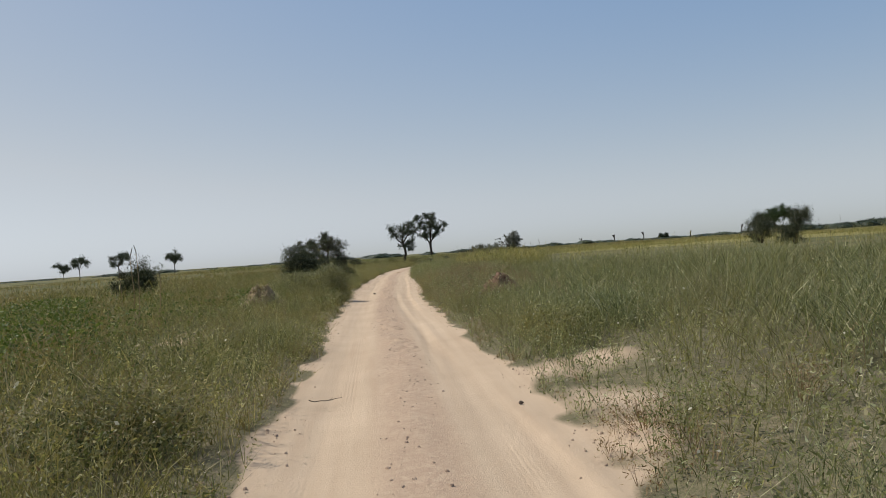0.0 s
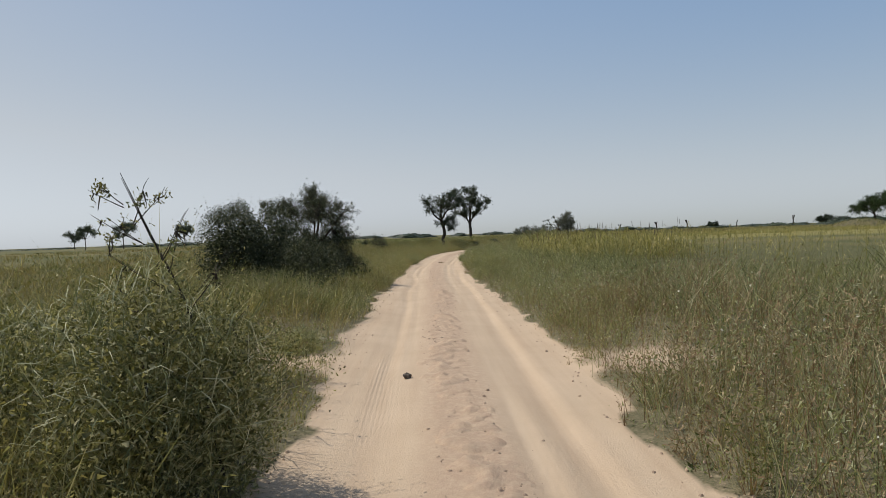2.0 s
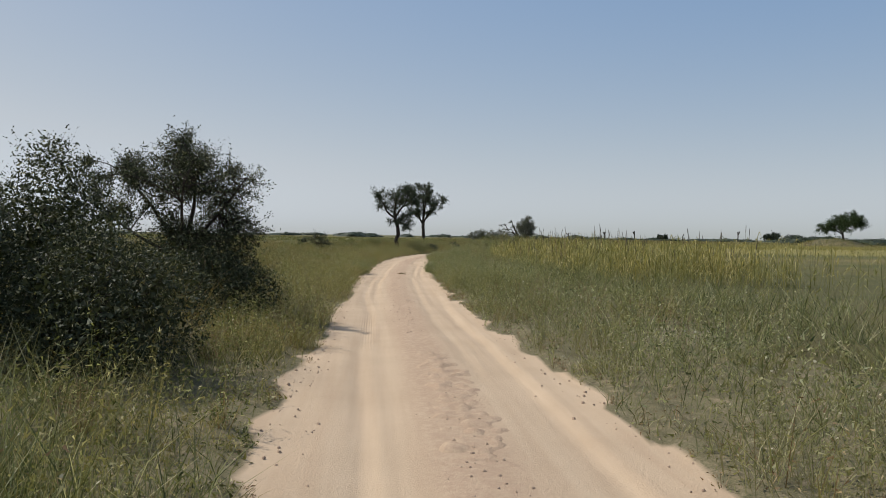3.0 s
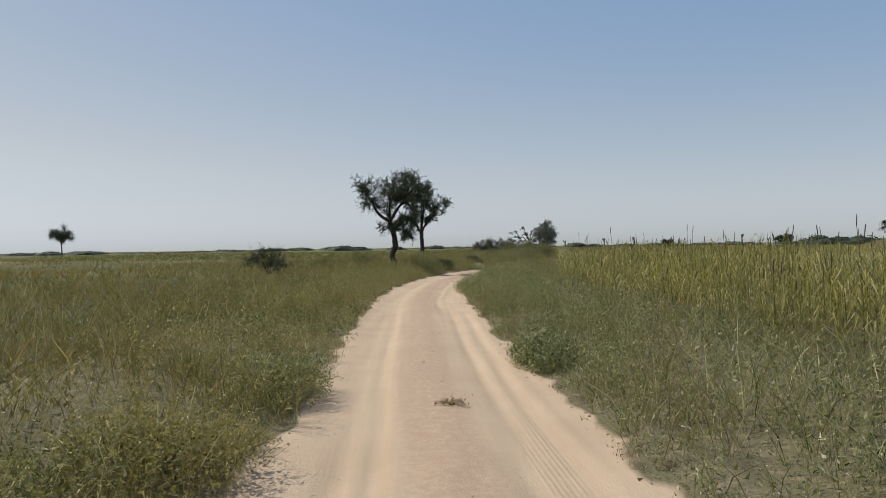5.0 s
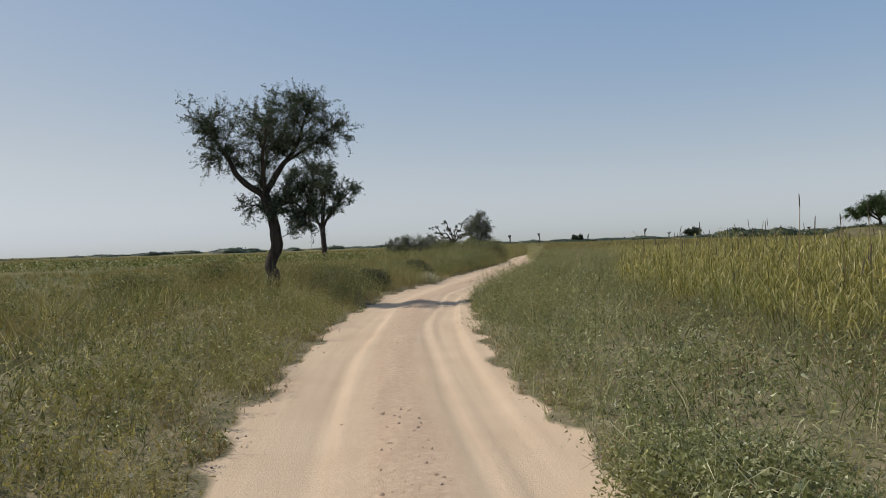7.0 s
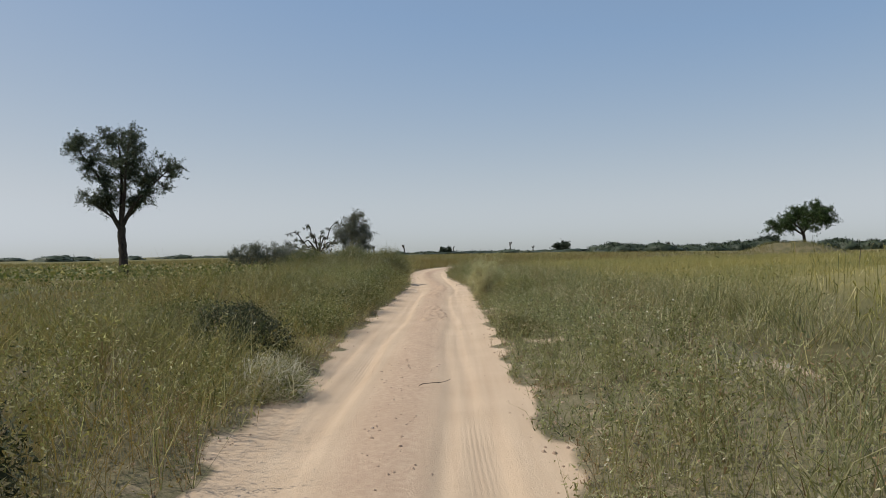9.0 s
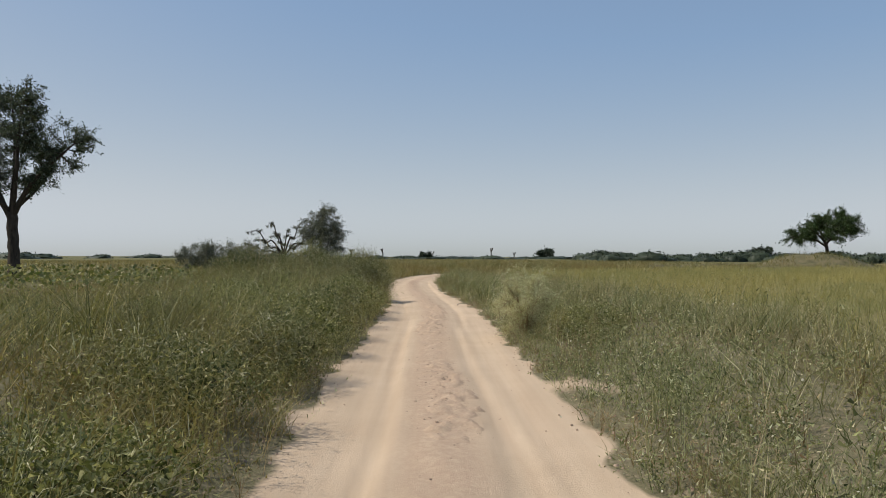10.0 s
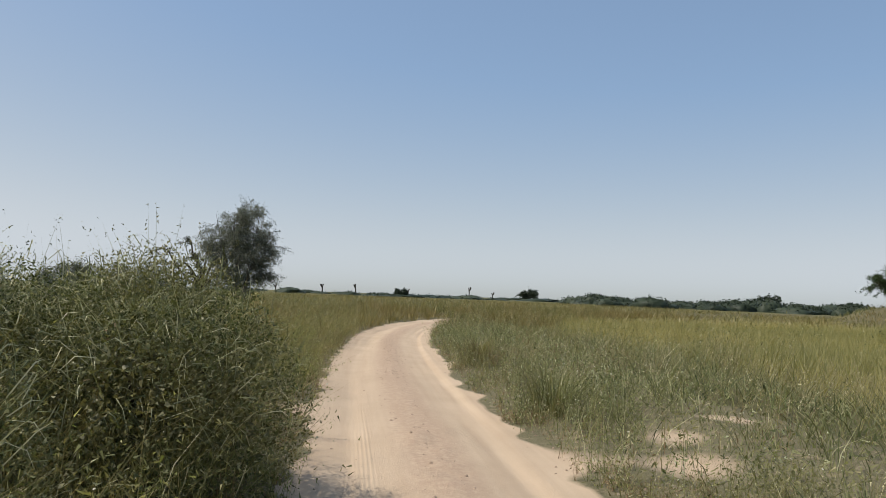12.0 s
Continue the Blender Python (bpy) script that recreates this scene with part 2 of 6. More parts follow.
M_SHRUB = foliage("green_shrub_leaf", [(0.0, (0.045, 0.058, 0.018)), (0.55, (0.17, 0.185, 0.065)), (0.85, (0.29, 0.285, 0.115)), (1.0, (0.64, 0.60, 0.34))], thin=0.4)
M_THORN = foliage("thorn_leaf", [(0.0, (0.075, 0.076, 0.028)), (0.55, (0.19, 0.18, 0.066)), (1.0, (0.52, 0.46, 0.24))], thin=0.35)
M_LUSH = foliage("lush_leaf", [(0.0, (0.06, 0.09, 0.018)), (0.6, (0.115, 0.155, 0.036)), (1.0, (0.22, 0.25, 0.08))], thin=0.35)
M_ACACIA = foliage("acacia_leaf", [(0.0, (0.022, 0.045, 0.015)), (0.6, (0.045, 0.075, 0.022)), (1.0, (0.085, 0.12, 0.04))], thin=0.25)
M_GREY = foliage("grey_twig_leaf", [(0.0, (0.08, 0.088, 0.072)), (0.6, (0.155, 0.165, 0.13)), (1.0, (0.26, 0.26, 0.21))], thin=0.3)
M_PALE = foliage("pale_shrub_leaf", [(0.0, (0.28, 0.28, 0.13)), (0.45, (0.54, 0.52, 0.29)), (1.0, (0.80, 0.77, 0.55))], thin=0.35)
M_FAR = foliage("distant_leaf", [(0.0, (0.026, 0.038, 0.022)), (1.0, (0.06, 0.076, 0.042))], (0.03, 0.042, 0.024), 0.6, thin=0.1)
M_MELON = foliage("broad_leaf", [(0.0, (0.09, 0.12, 0.035)), (0.7, (0.20, 0.20, 0.075)), (1.0, (0.50, 0.44, 0.24))], thin=0.3)
M_BARK = bark("dark_bark", (0.028, 0.022, 0.018), (0.085, 0.068, 0.052))
M_GREYBARK = bark("grey_bark", (0.06, 0.054, 0.046), (0.17, 0.155, 0.13))
M_CLOD = bark("earth_clod", (0.29, 0.205, 0.148), (0.50, 0.37, 0.265), 30.0)
M_DUNG = bark("dung_heap", (0.085, 0.048, 0.032), (0.30, 0.185, 0.12), 18.0)
M_OLD_DUNG = bark("old_dung", (0.13, 0.092, 0.05), (0.38, 0.285, 0.165), 16.0)
M_ROCK = bark("dark_stone", (0.07, 0.055, 0.045), (0.20, 0.16, 0.125), 30.0)
M_DUNE = bark("mound_sand", (0.075, 0.075, 0.035), (0.19, 0.155, 0.085), 1.2)


# ---- mesh tools ----
class Geo:
    """Collects vertices, quads and triangles."""

    def __init__(self):
        self.v, self.q, self.t, self.n = [], [], [], 0

    def add(self, v, quads=None, tris=None):
        if quads is not None and len(quads):
            self.q.append(np.asarray(quads, np.int64) + self.n)
        if tris is not None and len(tris):
            self.t.append(np.asarray(tris, np.int64) + self.n)
        self.v.append(np.asarray(v, np.float64).reshape(-1, 3))
        self.n += len(self.v[-1])

    def mesh(self, name, mat, smooth=False):
        me = bpy.data.meshes.new(name)
        v = np.concatenate(self.v)
        q = np.concatenate(self.q) if self.q else np.zeros((0, 4), np.int64)
        t = np.concatenate(self.t) if self.t else np.zeros((0, 3), np.int64)
        me.vertices.add(len(v))
        me.vertices.foreach_set("co", v.astype(np.float32).ravel())
        me.loops.add(q.size + t.size)
        me.loops.foreach_set("vertex_index", np.concatenate([q.ravel(), t.ravel()]).astype(np.int32))
        me.polygons.add(len(q) + len(t))
        me.polygons.foreach_set("loop_start", np.concatenate([np.arange(len(q)) * 4, q.size + np.arange(len(t)) * 3]).astype(np.int32))
        me.update(calc_edges=True)
        me.materials.append(mat)
        if smooth:
            me.polygons.foreach_set("use_smooth", np.ones(len(q) + len(t), bool))
        return me


def part(name, geo, mat, parent, label="", smooth=False):
    ob = new(name, geo.mesh(name, mat, smooth))
    if parent is not None:
        ob.parent = parent
    return tagged(ob, label)


def stuff(name, geo, mat, label, category, kind="stuff"):
    return tagged(new(name, geo.mesh(name, mat)), label, category, "", kind)


def thing(name, place, label, category, group=""):
    ob = new(name)
    ob.location = place
    ob.empty_display_size = 0.2
    return tagged(ob, label, category, group)


def tube(geo, pts, radii, sides=6):
    pts, radii = np.asarray(pts, float), np.asarray(radii, float)
    k = len(pts)
    d = np.gradient(pts, axis=0)
    d /= np.linalg.norm(d, axis=1)[:, None] + 1e-9
    ref = np.eye(3)[np.argmin(np.abs(d).max(axis=0))][None]
    u = np.cross(d, ref)
    u /= np.linalg.norm(u, axis=1)[:, None] + 1e-9
    w = np.cross(d, u)
    a = np.arange(sides) * 2 * np.pi / sides
    ring = pts[:, None] + radii[:, None, None] * (np.cos(a)[None, :, None] * u[:, None] + np.sin(a)[None, :, None] * w[:, None])
    i = (np.arange(k - 1)[:, None] * sides + np.arange(sides)[None]).ravel()
    j = (np.arange(k - 1)[:, None] * sides + (np.arange(sides) + 1)[None] % sides).ravel()
    geo.add(ring.reshape(-1, 3), quads=np.stack([i, j, j + sides, i + sides], 1))


def smooth_line(pts, per=4):
    """Catmull-Rom through the points (rows of any width)."""
    p = np.asarray(pts, float)
    p = np.vstack([2 * p[0] - p[1], p, 2 * p[-1] - p[-2]])
    out = []
    for k in range(1, len(p) - 2):
        for s in np.arange(per) / per:
            a, b, c, d = p[k - 1], p[k], p[k + 1], p[k + 2]
            out.append(0.5 * (2 * b + (c - a) * s + (2 * a - 5 * b + 4 * c - d) * s * s + (3 * b - a - 3 * c + d) * s ** 3))
    out.append(p[-2])
    return np.array(out)


def rhombs(geo, rng, at, size, slim=0.4, droop=0.0, flat=0.0):
    """Small leaves, one four-cornered blade each, at random turns."""
    n = len(at)
    d = rng.normal(size=(n, 3))
    d[:, 2] = d[:, 2] * (1 - flat) - droop
    d /= np.linalg.norm(d, axis=1)[:, None]
    e = np.cross(d, rng.normal(size=(n, 3)))
    e /= np.linalg.norm(e, axis=1)[:, None] + 1e-9
    size = np.broadcast_to(size, (n,))[:, None]
    a, b = at - d * size / 2, at + d * size / 2
    m = at - d * size * 0.08
    w = e * size * slim / 2
    v = np.stack([a, m + w, b, m - w], 1).reshape(-1, 3)
    geo.add(v, quads=np.arange(4 * n).reshape(n, 4))


def slivers(geo, rng, at, size, slim=0.5, droop=0.0):
    """Small three-cornered leaflets at random turns."""
    n = len(at)
    d = rng.normal(size=(n, 3))
    d[:, 2] -= droop
    d /= np.linalg.norm(d, axis=1)[:, None]
    e = np.cross(d, rng.normal(size=(n, 3)))
    e /= np.linalg.norm(e, axis=1)[:, None] + 1e-9
    size = np.broadcast_to(size, (n,))[:, None]
    w = e * size * slim / 2
    geo.add(np.stack([at - d * size / 2 - w, at - d * size / 2 + w, at + d * size / 2], 1).reshape(-1, 3), tris=np.arange(3 * n).reshape(n, 3))


def vnoise(x, y, scale, seed=0):
    """Smooth value noise, 0 to 1, on arrays."""
    x, y = np.asarray(x, float) / scale, np.asarray(y, float) / scale
    i, j = np.floor(x), np.floor(y)
    fx, fy = x - i, y - j
    fx, fy = fx * fx * (3 - 2 * fx), fy * fy * (3 - 2 * fy)

    def h(a, b):
        s = np.sin(a * 127.1 + b * 311.7 + seed * 74.7) * 43758.5453
        return s - np.floor(s)

    return (h(i, j) * (1 - fx) + h(i + 1, j) * fx) * (1 - fy) + (h(i, j + 1) * (1 - fx) + h(i + 1, j + 1) * fx) * fy


def step(a, b, x):
    t = np.clip((np.asarray(x, float) - a) / (b - a), 0, 1)
    return t * t * (3 - 2 * t)


# ---- the track: its middle line, from behind the start to the far bend ----
MIDDLE = [(0.6, -40), (0.35, -15), (0.1, 4), (-0.25, 16), (-0.58, 26), (-0.64, 40), (-0.64, 52), (-0.45, 63), (0.0, 71.5), (0.86, 82),
          (2.2, 91), (4.36, 100), (6.75, 106.3), (9.34, 112), (12.0, 118), (14.72, 124), (17.5, 130), (19.95, 136), (22.2, 142),
          (24.6, 148), (29.4, 158.5), (35.5, 168.5), (44, 178), (58, 188), (78, 197)]
_line = smooth_line(MIDDLE, 40)
_seg = np.concatenate([[0], np.cumsum(np.hypot(*np.diff(_line, axis=0).T))])
S_END = _seg[-1]


def middle(s):
    return np.interp(s, _seg, _line[:, 0]), np.interp(s, _seg, _line[:, 1])


def heading(s):
    x0, y0 = middle(np.asarray(s) - 0.6)
    x1, y1 = middle(np.asarray(s) + 0.6)
    return np.arctan2(x1 - x0, y1 - y0)


def on_track(s, lat):
    """World x, y at s metres along the track and lat metres to its right."""
    x, y = middle(s)
    h = heading(s)
    return x + lat * np.cos(h), y - lat * np.sin(h)


_hd = heading(_seg)


def track_lat(x, y):
    """Metres to the right of the middle line."""
    x, y = np.asarray(x, float), np.asarray(y, float)
    q = np.array(y)
    for _ in range(4):
        h = np.interp(q, _line[:, 1], _hd)
        cx = np.interp(q, _line[:, 1], _line[:, 0])
        q = y + 0.9 * (x - cx) * np.sin(h) * np.cos(h)
        q = np.clip(q, -40, 197)
    h = np.interp(q, _line[:, 1], _hd)
    cx = np.interp(q, _line[:, 1], _line[:, 0])
    return (x - cx) * np.cos(h) - (y - q) * np.sin(h)


def s_of_y(y):
    return np.interp(y, _line[:, 1], _seg)


def bank(x, y, lat):
    """Height of the land beside the track."""
    a = np.abs(lat)
    rise = (0.17 + 0.14 * step(84, 98, y) * (lat < 0)) * step(1.6, 3.6, a) + 0.12 * step(4, 30, a)
    return rise + (vnoise(x, y, 5.0, 3) - 0.5) * 0.14 * step(1.5, 4, a) + (vnoise(x, y, 38.0, 5) - 0.5) * 0.5 * step(12, 60, a)


def land(x, y):
    x, y = np.asarray(x, float), np.asarray(y, float)
    return bank(x, y, track_lat(x, y))


def spacing(lo, a, b, hi, fine, growth=1.16):
    mid = list(np.arange(a, b + 1e-6, fine))
    up, d = [b], fine
    while up[-1] < hi:
        d *= growth
        up.append(up[-1] + d)
    down, d = [a], fine
    while down[-1] > lo:
        d *= growth
        down.append(down[-1] - d)
    return np.array(down[:0:-1] + mid + up[1:])


def grid_faces(nx, ny):
    i = (np.arange(ny - 1)[:, None] * nx + np.arange(nx - 1)[None]).ravel()
    return np.stack([i, i + 1, i + nx + 1, i + nx], 1)


def attribute(me, name, values):
    me.attributes.new(name, "FLOAT", "POINT").data.foreach_set("value", np.asarray(values, np.float32).ravel())


def gold_zone(x, y):
    lat = track_lat(x, y)
    edge = 2.6 + 2.2 * vnoise(x, y, 6.0, 8)
    return step(edge, edge + 5, lat) * step(102, 112, y + 0.05 * x) * (1 - step(150, 230, y)) * step(0.15, 0.5, vnoise(x, y, 14, 9) + 0.15 + step(10, 25, lat))


def build_ground():
    xs, ys = spacing(-2600, -34, 66, 2600, 1.5), spacing(-900, -20, 200, 3600, 1.5)
    x, y = [a.ravel() for a in np.meshgrid(xs, ys)]
    lat = track_lat(x, y)
    inside = (y < 196) & (y > -39)
    z = bank(x, y, lat)
    z = np.where(inside, z - (z + 0.16) * (1 - step(3.4, 4.8, np.abs(lat))), z)
    g = Geo()
    g.add(np.stack([x, y, z], 1), quads=grid_faces(len(xs), len(ys)))
    me = g.mesh("ground", M_FIELD, True)
    attribute(me, "cover", 0.35 + 0.4 * step(2.0, 9, np.abs(lat)) + 0.25 * step(8, 26, np.abs(lat)))
    attribute(me, "gold", gold_zone(x, y))
    tagged(new("ground", me), "flat sandy farmland under grass reaching the horizon", "ground", "", "structure")


def road_height(S, L, x, y):
    """Ruts, the churned middle and the soft shoulders."""
    wander = (vnoise(S, 0 * S, 7.0, 21) - 0.5) * 0.16
    a = np.abs(L)
    z = bank(x, y, L) * step(1.5, 2.4, a)
    # wheel tracks, the crust between them, the soft shoulders
    for c in (-0.74, 0.74):
        z -= 0.034 * np.exp(-(((L - c - wander) / 0.28) ** 2))
        z += 0.004 * np.sin((L - c - wander) * 30) * np.exp(-(((L - c - wander) / 0.33) ** 2)) * vnoise(S, L * 6, 3.0, 23)
        for k, o in enumerate((-0.24, -0.07, 0.16)):
            mw = (vnoise(S, 0 * S, 5.0, 60 + k + int(c > 0) * 5) - 0.5) * 0.22
            keep = step(0.45, 0.75, vnoise(S, 0 * S, 11.0, 70 + k + int(c > 0) * 5))
            z -= 0.024 * keep * np.exp(-(((L - c - o - mw) / 0.075) ** 2))
            z += 0.015 * keep * np.exp(-(((L - c - o - mw - 0.13) / 0.08) ** 2))
    z += 0.022 * np.exp(-((L / 0.33) ** 2))
    z += ((vnoise(x, y, 0.3, 24) - 0.5) * 0.04 + (vnoise(x, y, 0.17, 29) - 0.5) * 0.03) * np.exp(-(((L - 0.02) / 0.3) ** 2)) * step(0.25, 0.6, vnoise(S, 0 * S, 2.6, 27))
    z += (vnoise(x, y, 0.35, 25) - 0.5) * 0.05 * step(1.1, 1.5, a) + 0.06 * np.exp(-(((a - 1.62 - 0.3 * vnoise(S, L, 2.0, 26)) / 0.22) ** 2))
    z += (vnoise(x, y, 1.4, 28) - 0.5) * 0.03
    return z - 0.5 * step(4.5, 5.0, a)


def build_road():
    s = np.concatenate([np.arange(0.5, 40, 0.42), np.arange(40, 154, 0.31), np.arange(154, 188, 0.16), np.arange(188, S_END - 0.5, 0.42)])
    lat = np.concatenate([np.arange(-5.0, -2.0, 0.2), np.arange(-2.0, -1.3, 0.08), np.arange(-1.3, 1.3, 0.065), np.arange(1.3, 2.0, 0.08), np.arange(2.0, 5.01, 0.2)])
    L, S = np.meshgrid(lat, s)
    L, S = L.ravel(), S.ravel()
    x, y = on_track(S, L)
    z = road_height(S, L, x, y)
    g = Geo()
    g.add(np.stack([x, y, z], 1), quads=grid_faces(len(lat), len(s)))
    me = g.mesh("road", M_SAND, True)
    attribute(me, "lat", L)
    attribute(me, "growth", cover(x, y, L))
    me.attributes.new("track", "FLOAT_VECTOR", "POINT").data.foreach_set("vector", np.stack([S, L, 0 * S], 1).astype(np.float32).ravel())
    return tagged(new("road", me), "pale sandy farm track with wheel ruts", "road", "", "structure")


def build_crust(road, s0, s1):
    """The trampled, crumbling strip between the wheel tracks."""
    s, lat = np.arange(s0, s1, 0.055), np.arange(-0.42, 0.421, 0.052)
    L, S = [a.ravel() for a in np.meshgrid(lat, s)]
    drift = 0.1 * np.sin(S * 0.4) + (vnoise(S, 0 * S, 3.0, 311) - 0.5) * 0.2
    x, y = on_track(S, L + drift)
    ends = step(s0, s0 + 3, S) * (1 - step(s1 - 3, s1, S))
    keep = step(0.28, 0.6, vnoise(S, 0 * S, 2.2, 312)) * ends * (1 - step(0.14, 0.36, np.abs(L) + (vnoise(x, y, 0.2, 313) - 0.5) * 0.25))
    lump = np.abs(vnoise(x, y, 0.13, 314) - 0.5) * 0.075 + (vnoise(x, y, 0.07, 315) - 0.5) * 0.05 + (vnoise(x, y, 0.3, 316) - 0.5) * 0.02
    z = road_height(S, L + drift, x, y) - 0.04 + keep * (0.034 + lump)
    g = Geo()
    g.add(np.stack([x, y, z], 1), quads=grid_faces(len(lat), len(s)))
    me = g.mesh("crust", M_SAND)
    attribute(me, "lat", L * 0.8)
    attribute(me, "growth", 0 * L)
    me.attributes.new("track", "FLOAT_VECTOR", "POINT").data.foreach_set("vector", np.stack([S, L, 0 * S], 1).astype(np.float32).ravel())
    ob = new("crust", me)
    ob.parent = road
    tagged(ob, "trampled crumbling sand between the wheel tracks")



# ---- grass and weeds ----
BARE = [(1.7, 9.2, 0.7), (1.95, 7.4, 0.85), (1.75, 5.9, 0.6), (-4.3, 14.8, 0.8), (-5.1, 16.6, 0.9), (2.6, 9.9, 0.75), (-6.1, 23.4, 1.0), (1.5, 32.4, 1.3), (-2.3, 33.1, 0.75), (-3.3, 33.5, 1.1), (-4.4, 33.8, 0.8), (10, 95.3, 1.0),
        (12.6, 107.4, 1.3), (21.6, 137.1, 0.7), (22.5, 136.2, 0.75), (23.3, 137.2, 0.5), (24.6, 137.6, 0.5), (14.4, 119.0, 0.7), (11.9, 112.6, 0.6), (20.2, 140.5, 0.7)]
CROP = [(5.0, 64), (5.6, 78), (6.6, 87), (9.2, 98), (14.6, 108.8), (30, 124), (78, 142), (78, 30), (30, 35), (15, 42), (8.0, 49), (5.9, 55)]


def in_crop(x, y):
    c = np.zeros(len(x), bool)
    for (x0, y0), (x1, y1) in zip(CROP, CROP[1:] + CROP[:1]):
        c ^= ((y0 > y) != (y1 > y)) & (x < (x1 - x0) * (y - y0) / (y1 - y0 + 1e-9) + x0)
    return c


def cover(x, y, lat):
    """How thick the growth stands, 0 to 1."""
    a = np.abs(lat)
    a = a - 0.17 * step(30, 35, y) * (1 - step(43, 48, y)) + 0.16 * step(131, 135, y) * (1 - step(142, 147, y)) * (lat > 0)
    ragged = (vnoise(x, y, 0.45, 31) - 0.5) * 0.36 + (vnoise(x, y, 2.2, 32) - 0.5) * 0.12
    c = step(1.24, 1.5, a + ragged) * (0.68 + 0.32 * step(0.2, 0.5, vnoise(x, y, 1.7, 33)))
    ragged = 0.55 + 0.5 * vnoise(x, y, 0.55, 38) + 0.6 * vnoise(x, y, 1.5, 39)
    for px, py, r in BARE:
        c *= 1 - 0.85 * np.exp(-((((x - px) ** 2 + 0.6 * (y - py) ** 2) / r ** 2 * ragged) ** 1.3))
    return c


build_ground()
road = build_road()
build_crust(road, 50.0, 88.0)
build_crust(road, 154.0, 186.0)


def tallness(x, y, lat):
    """Height of the growth in metres."""
    a = np.abs(lat)
    lush = 1 + 0.6 * (lat < 0) * step(95, 106, y) * (1 - step(150, 175, y)) * (1 - step(4.5, 8, a)) + 0.15 * (y < 50) - (0.2 + 0.3 * step(96, 108, y)) * (lat < 0) * step(5, 11, a)
    return lush * (0.40 + 0.20 * step(1.3, 2.3, a)) * (0.42 + 1.15 * vnoise(x, y, 1.1, 35)) * (0.75 + 0.5 * vnoise(x, y, 7.0, 36))


def blades(geo, rng, x, y, z, h, width, lean, bent=True):
    n = len(x)
    az, face = rng.uniform(0, 2 * np.pi, (2, n))
    out = np.stack([np.cos(az), np.sin(az), np.zeros(n)], 1) * (h * lean)[:, None]
    side = np.stack([np.cos(face), np.sin(face), np.zeros(n)], 1) * (width / 2)[:, None]
    base = np.stack([x, y, z - 0.02], 1)
    up = np.zeros((n, 3))
    up[:, 2] = h
    if bent:
        mid = base + up * 0.5 + out * 0.3
        v = np.stack([base, mid + side, base + up * 0.95 + out, mid - side], 1).reshape(-1, 3)
        geo.add(v, quads=np.arange(4 * n).reshape(n, 4))
    else:
        v = np.stack([base - side, base + side, base + up + out], 1).reshape(-1, 3)
        geo.add(v, tris=np.arange(3 * n).reshape(n, 3))


def scatter(rng, n, s0, s1, l0, l1, clump=0.0, per=10):
    """Places between s0 and s1 along the track and l0 and l1 beside it, in clumps."""
    k = n if clump == 0 else n // per
    s, l = rng.uniform(s0, s1, k), rng.uniform(l0, l1, k)
    if clump:
        s, l = np.repeat(s, per) + rng.normal(0, clump, k * per), np.repeat(l, per) + rng.normal(0, clump, k * per)
    x, y = on_track(s, l)
    return x, y, l


def wild_grass(name, label, mat, seed, n, l0, l1, width, lean=0.45, bent=True, tall=1.0, clump=0.10, s0=32.0, s1=222.0, gold=None):
    rng = np.random.default_rng(seed)
    x, y, lat = scatter(rng, n, s0, s1, l0, l1, clump)
    keep = (rng.random(len(x)) < cover(x, y, lat)) & ~in_crop(x, y)
    if gold is not None:
        keep &= (rng.random(len(x)) < gold_zone(x, y)) == gold
    x, y, lat = x[keep], y[keep], lat[keep]
    h = tallness(x, y, lat) * rng.uniform(0.55, 1.25, len(x)) * tall
    g = Geo()
    blades(g, rng, x, y, bank(x, y, lat), h, width * rng.uniform(0.6, 1.4, len(x)), lean * rng.uniform(0.3, 1.6, len(x)), bent)
    stuff(name, g, mat, label, "grass")


def weeds(name, label, mat, seed, n, l0, l1, leaf, leaves=14, tall=1.15, s0=36.0, s1=215.0, stem_mat=None, gate=0.0, category="weeds"):
    """Thin branching stems set with small leaves."""
    rng = np.random.default_rng(seed)
    x, y, lat = scatter(rng, n, s0, s1, l0, l1, 0.16, 6)
    keep = (rng.random(len(x)) < cover(x, y, lat)) & ~in_crop(x, y) & (vnoise(x, y, 2.4, seed) > gate)
    x, y, lat = x[keep], y[keep], lat[keep]
    m = len(x)
    h = np.minimum(tallness(x, y, lat) * rng.uniform(0.7, 1.3, m) * tall, 1.15)
    az = rng.uniform(0, 2 * np.pi, m)
    off = np.stack([np.cos(az), np.sin(az), 0 * az], 1) * (h * rng.uniform(0.1, 0.8, m))[:, None]
    base = np.stack([x, y, bank(x, y, lat) - 0.02], 1)
    tip = base + off + np.stack([0 * h, 0 * h, h], 1)
    side = np.stack([-np.sin(az), np.cos(az), 0 * az], 1) * 0.004
    g = Geo()
    g.add(np.stack([base - side, base + side, tip], 1).reshape(-1, 3), tris=np.arange(3 * m).reshape(m, 3))
    f = rng.uniform(0.25, 1.05, (m, leaves, 1))
    at = base[:, None] + (tip - base)[:, None] * f + rng.normal(0, 0.045, (m, leaves, 3))
    at[:, :, 2] -= ((1 - f[:, :, 0]) * 0.02)
    slivers(g, rng, at.reshape(-1, 3), leaf * rng.uniform(0.6, 1.5, m * leaves), 0.3)
    stuff(name, g, mat, label, category)
    return tip


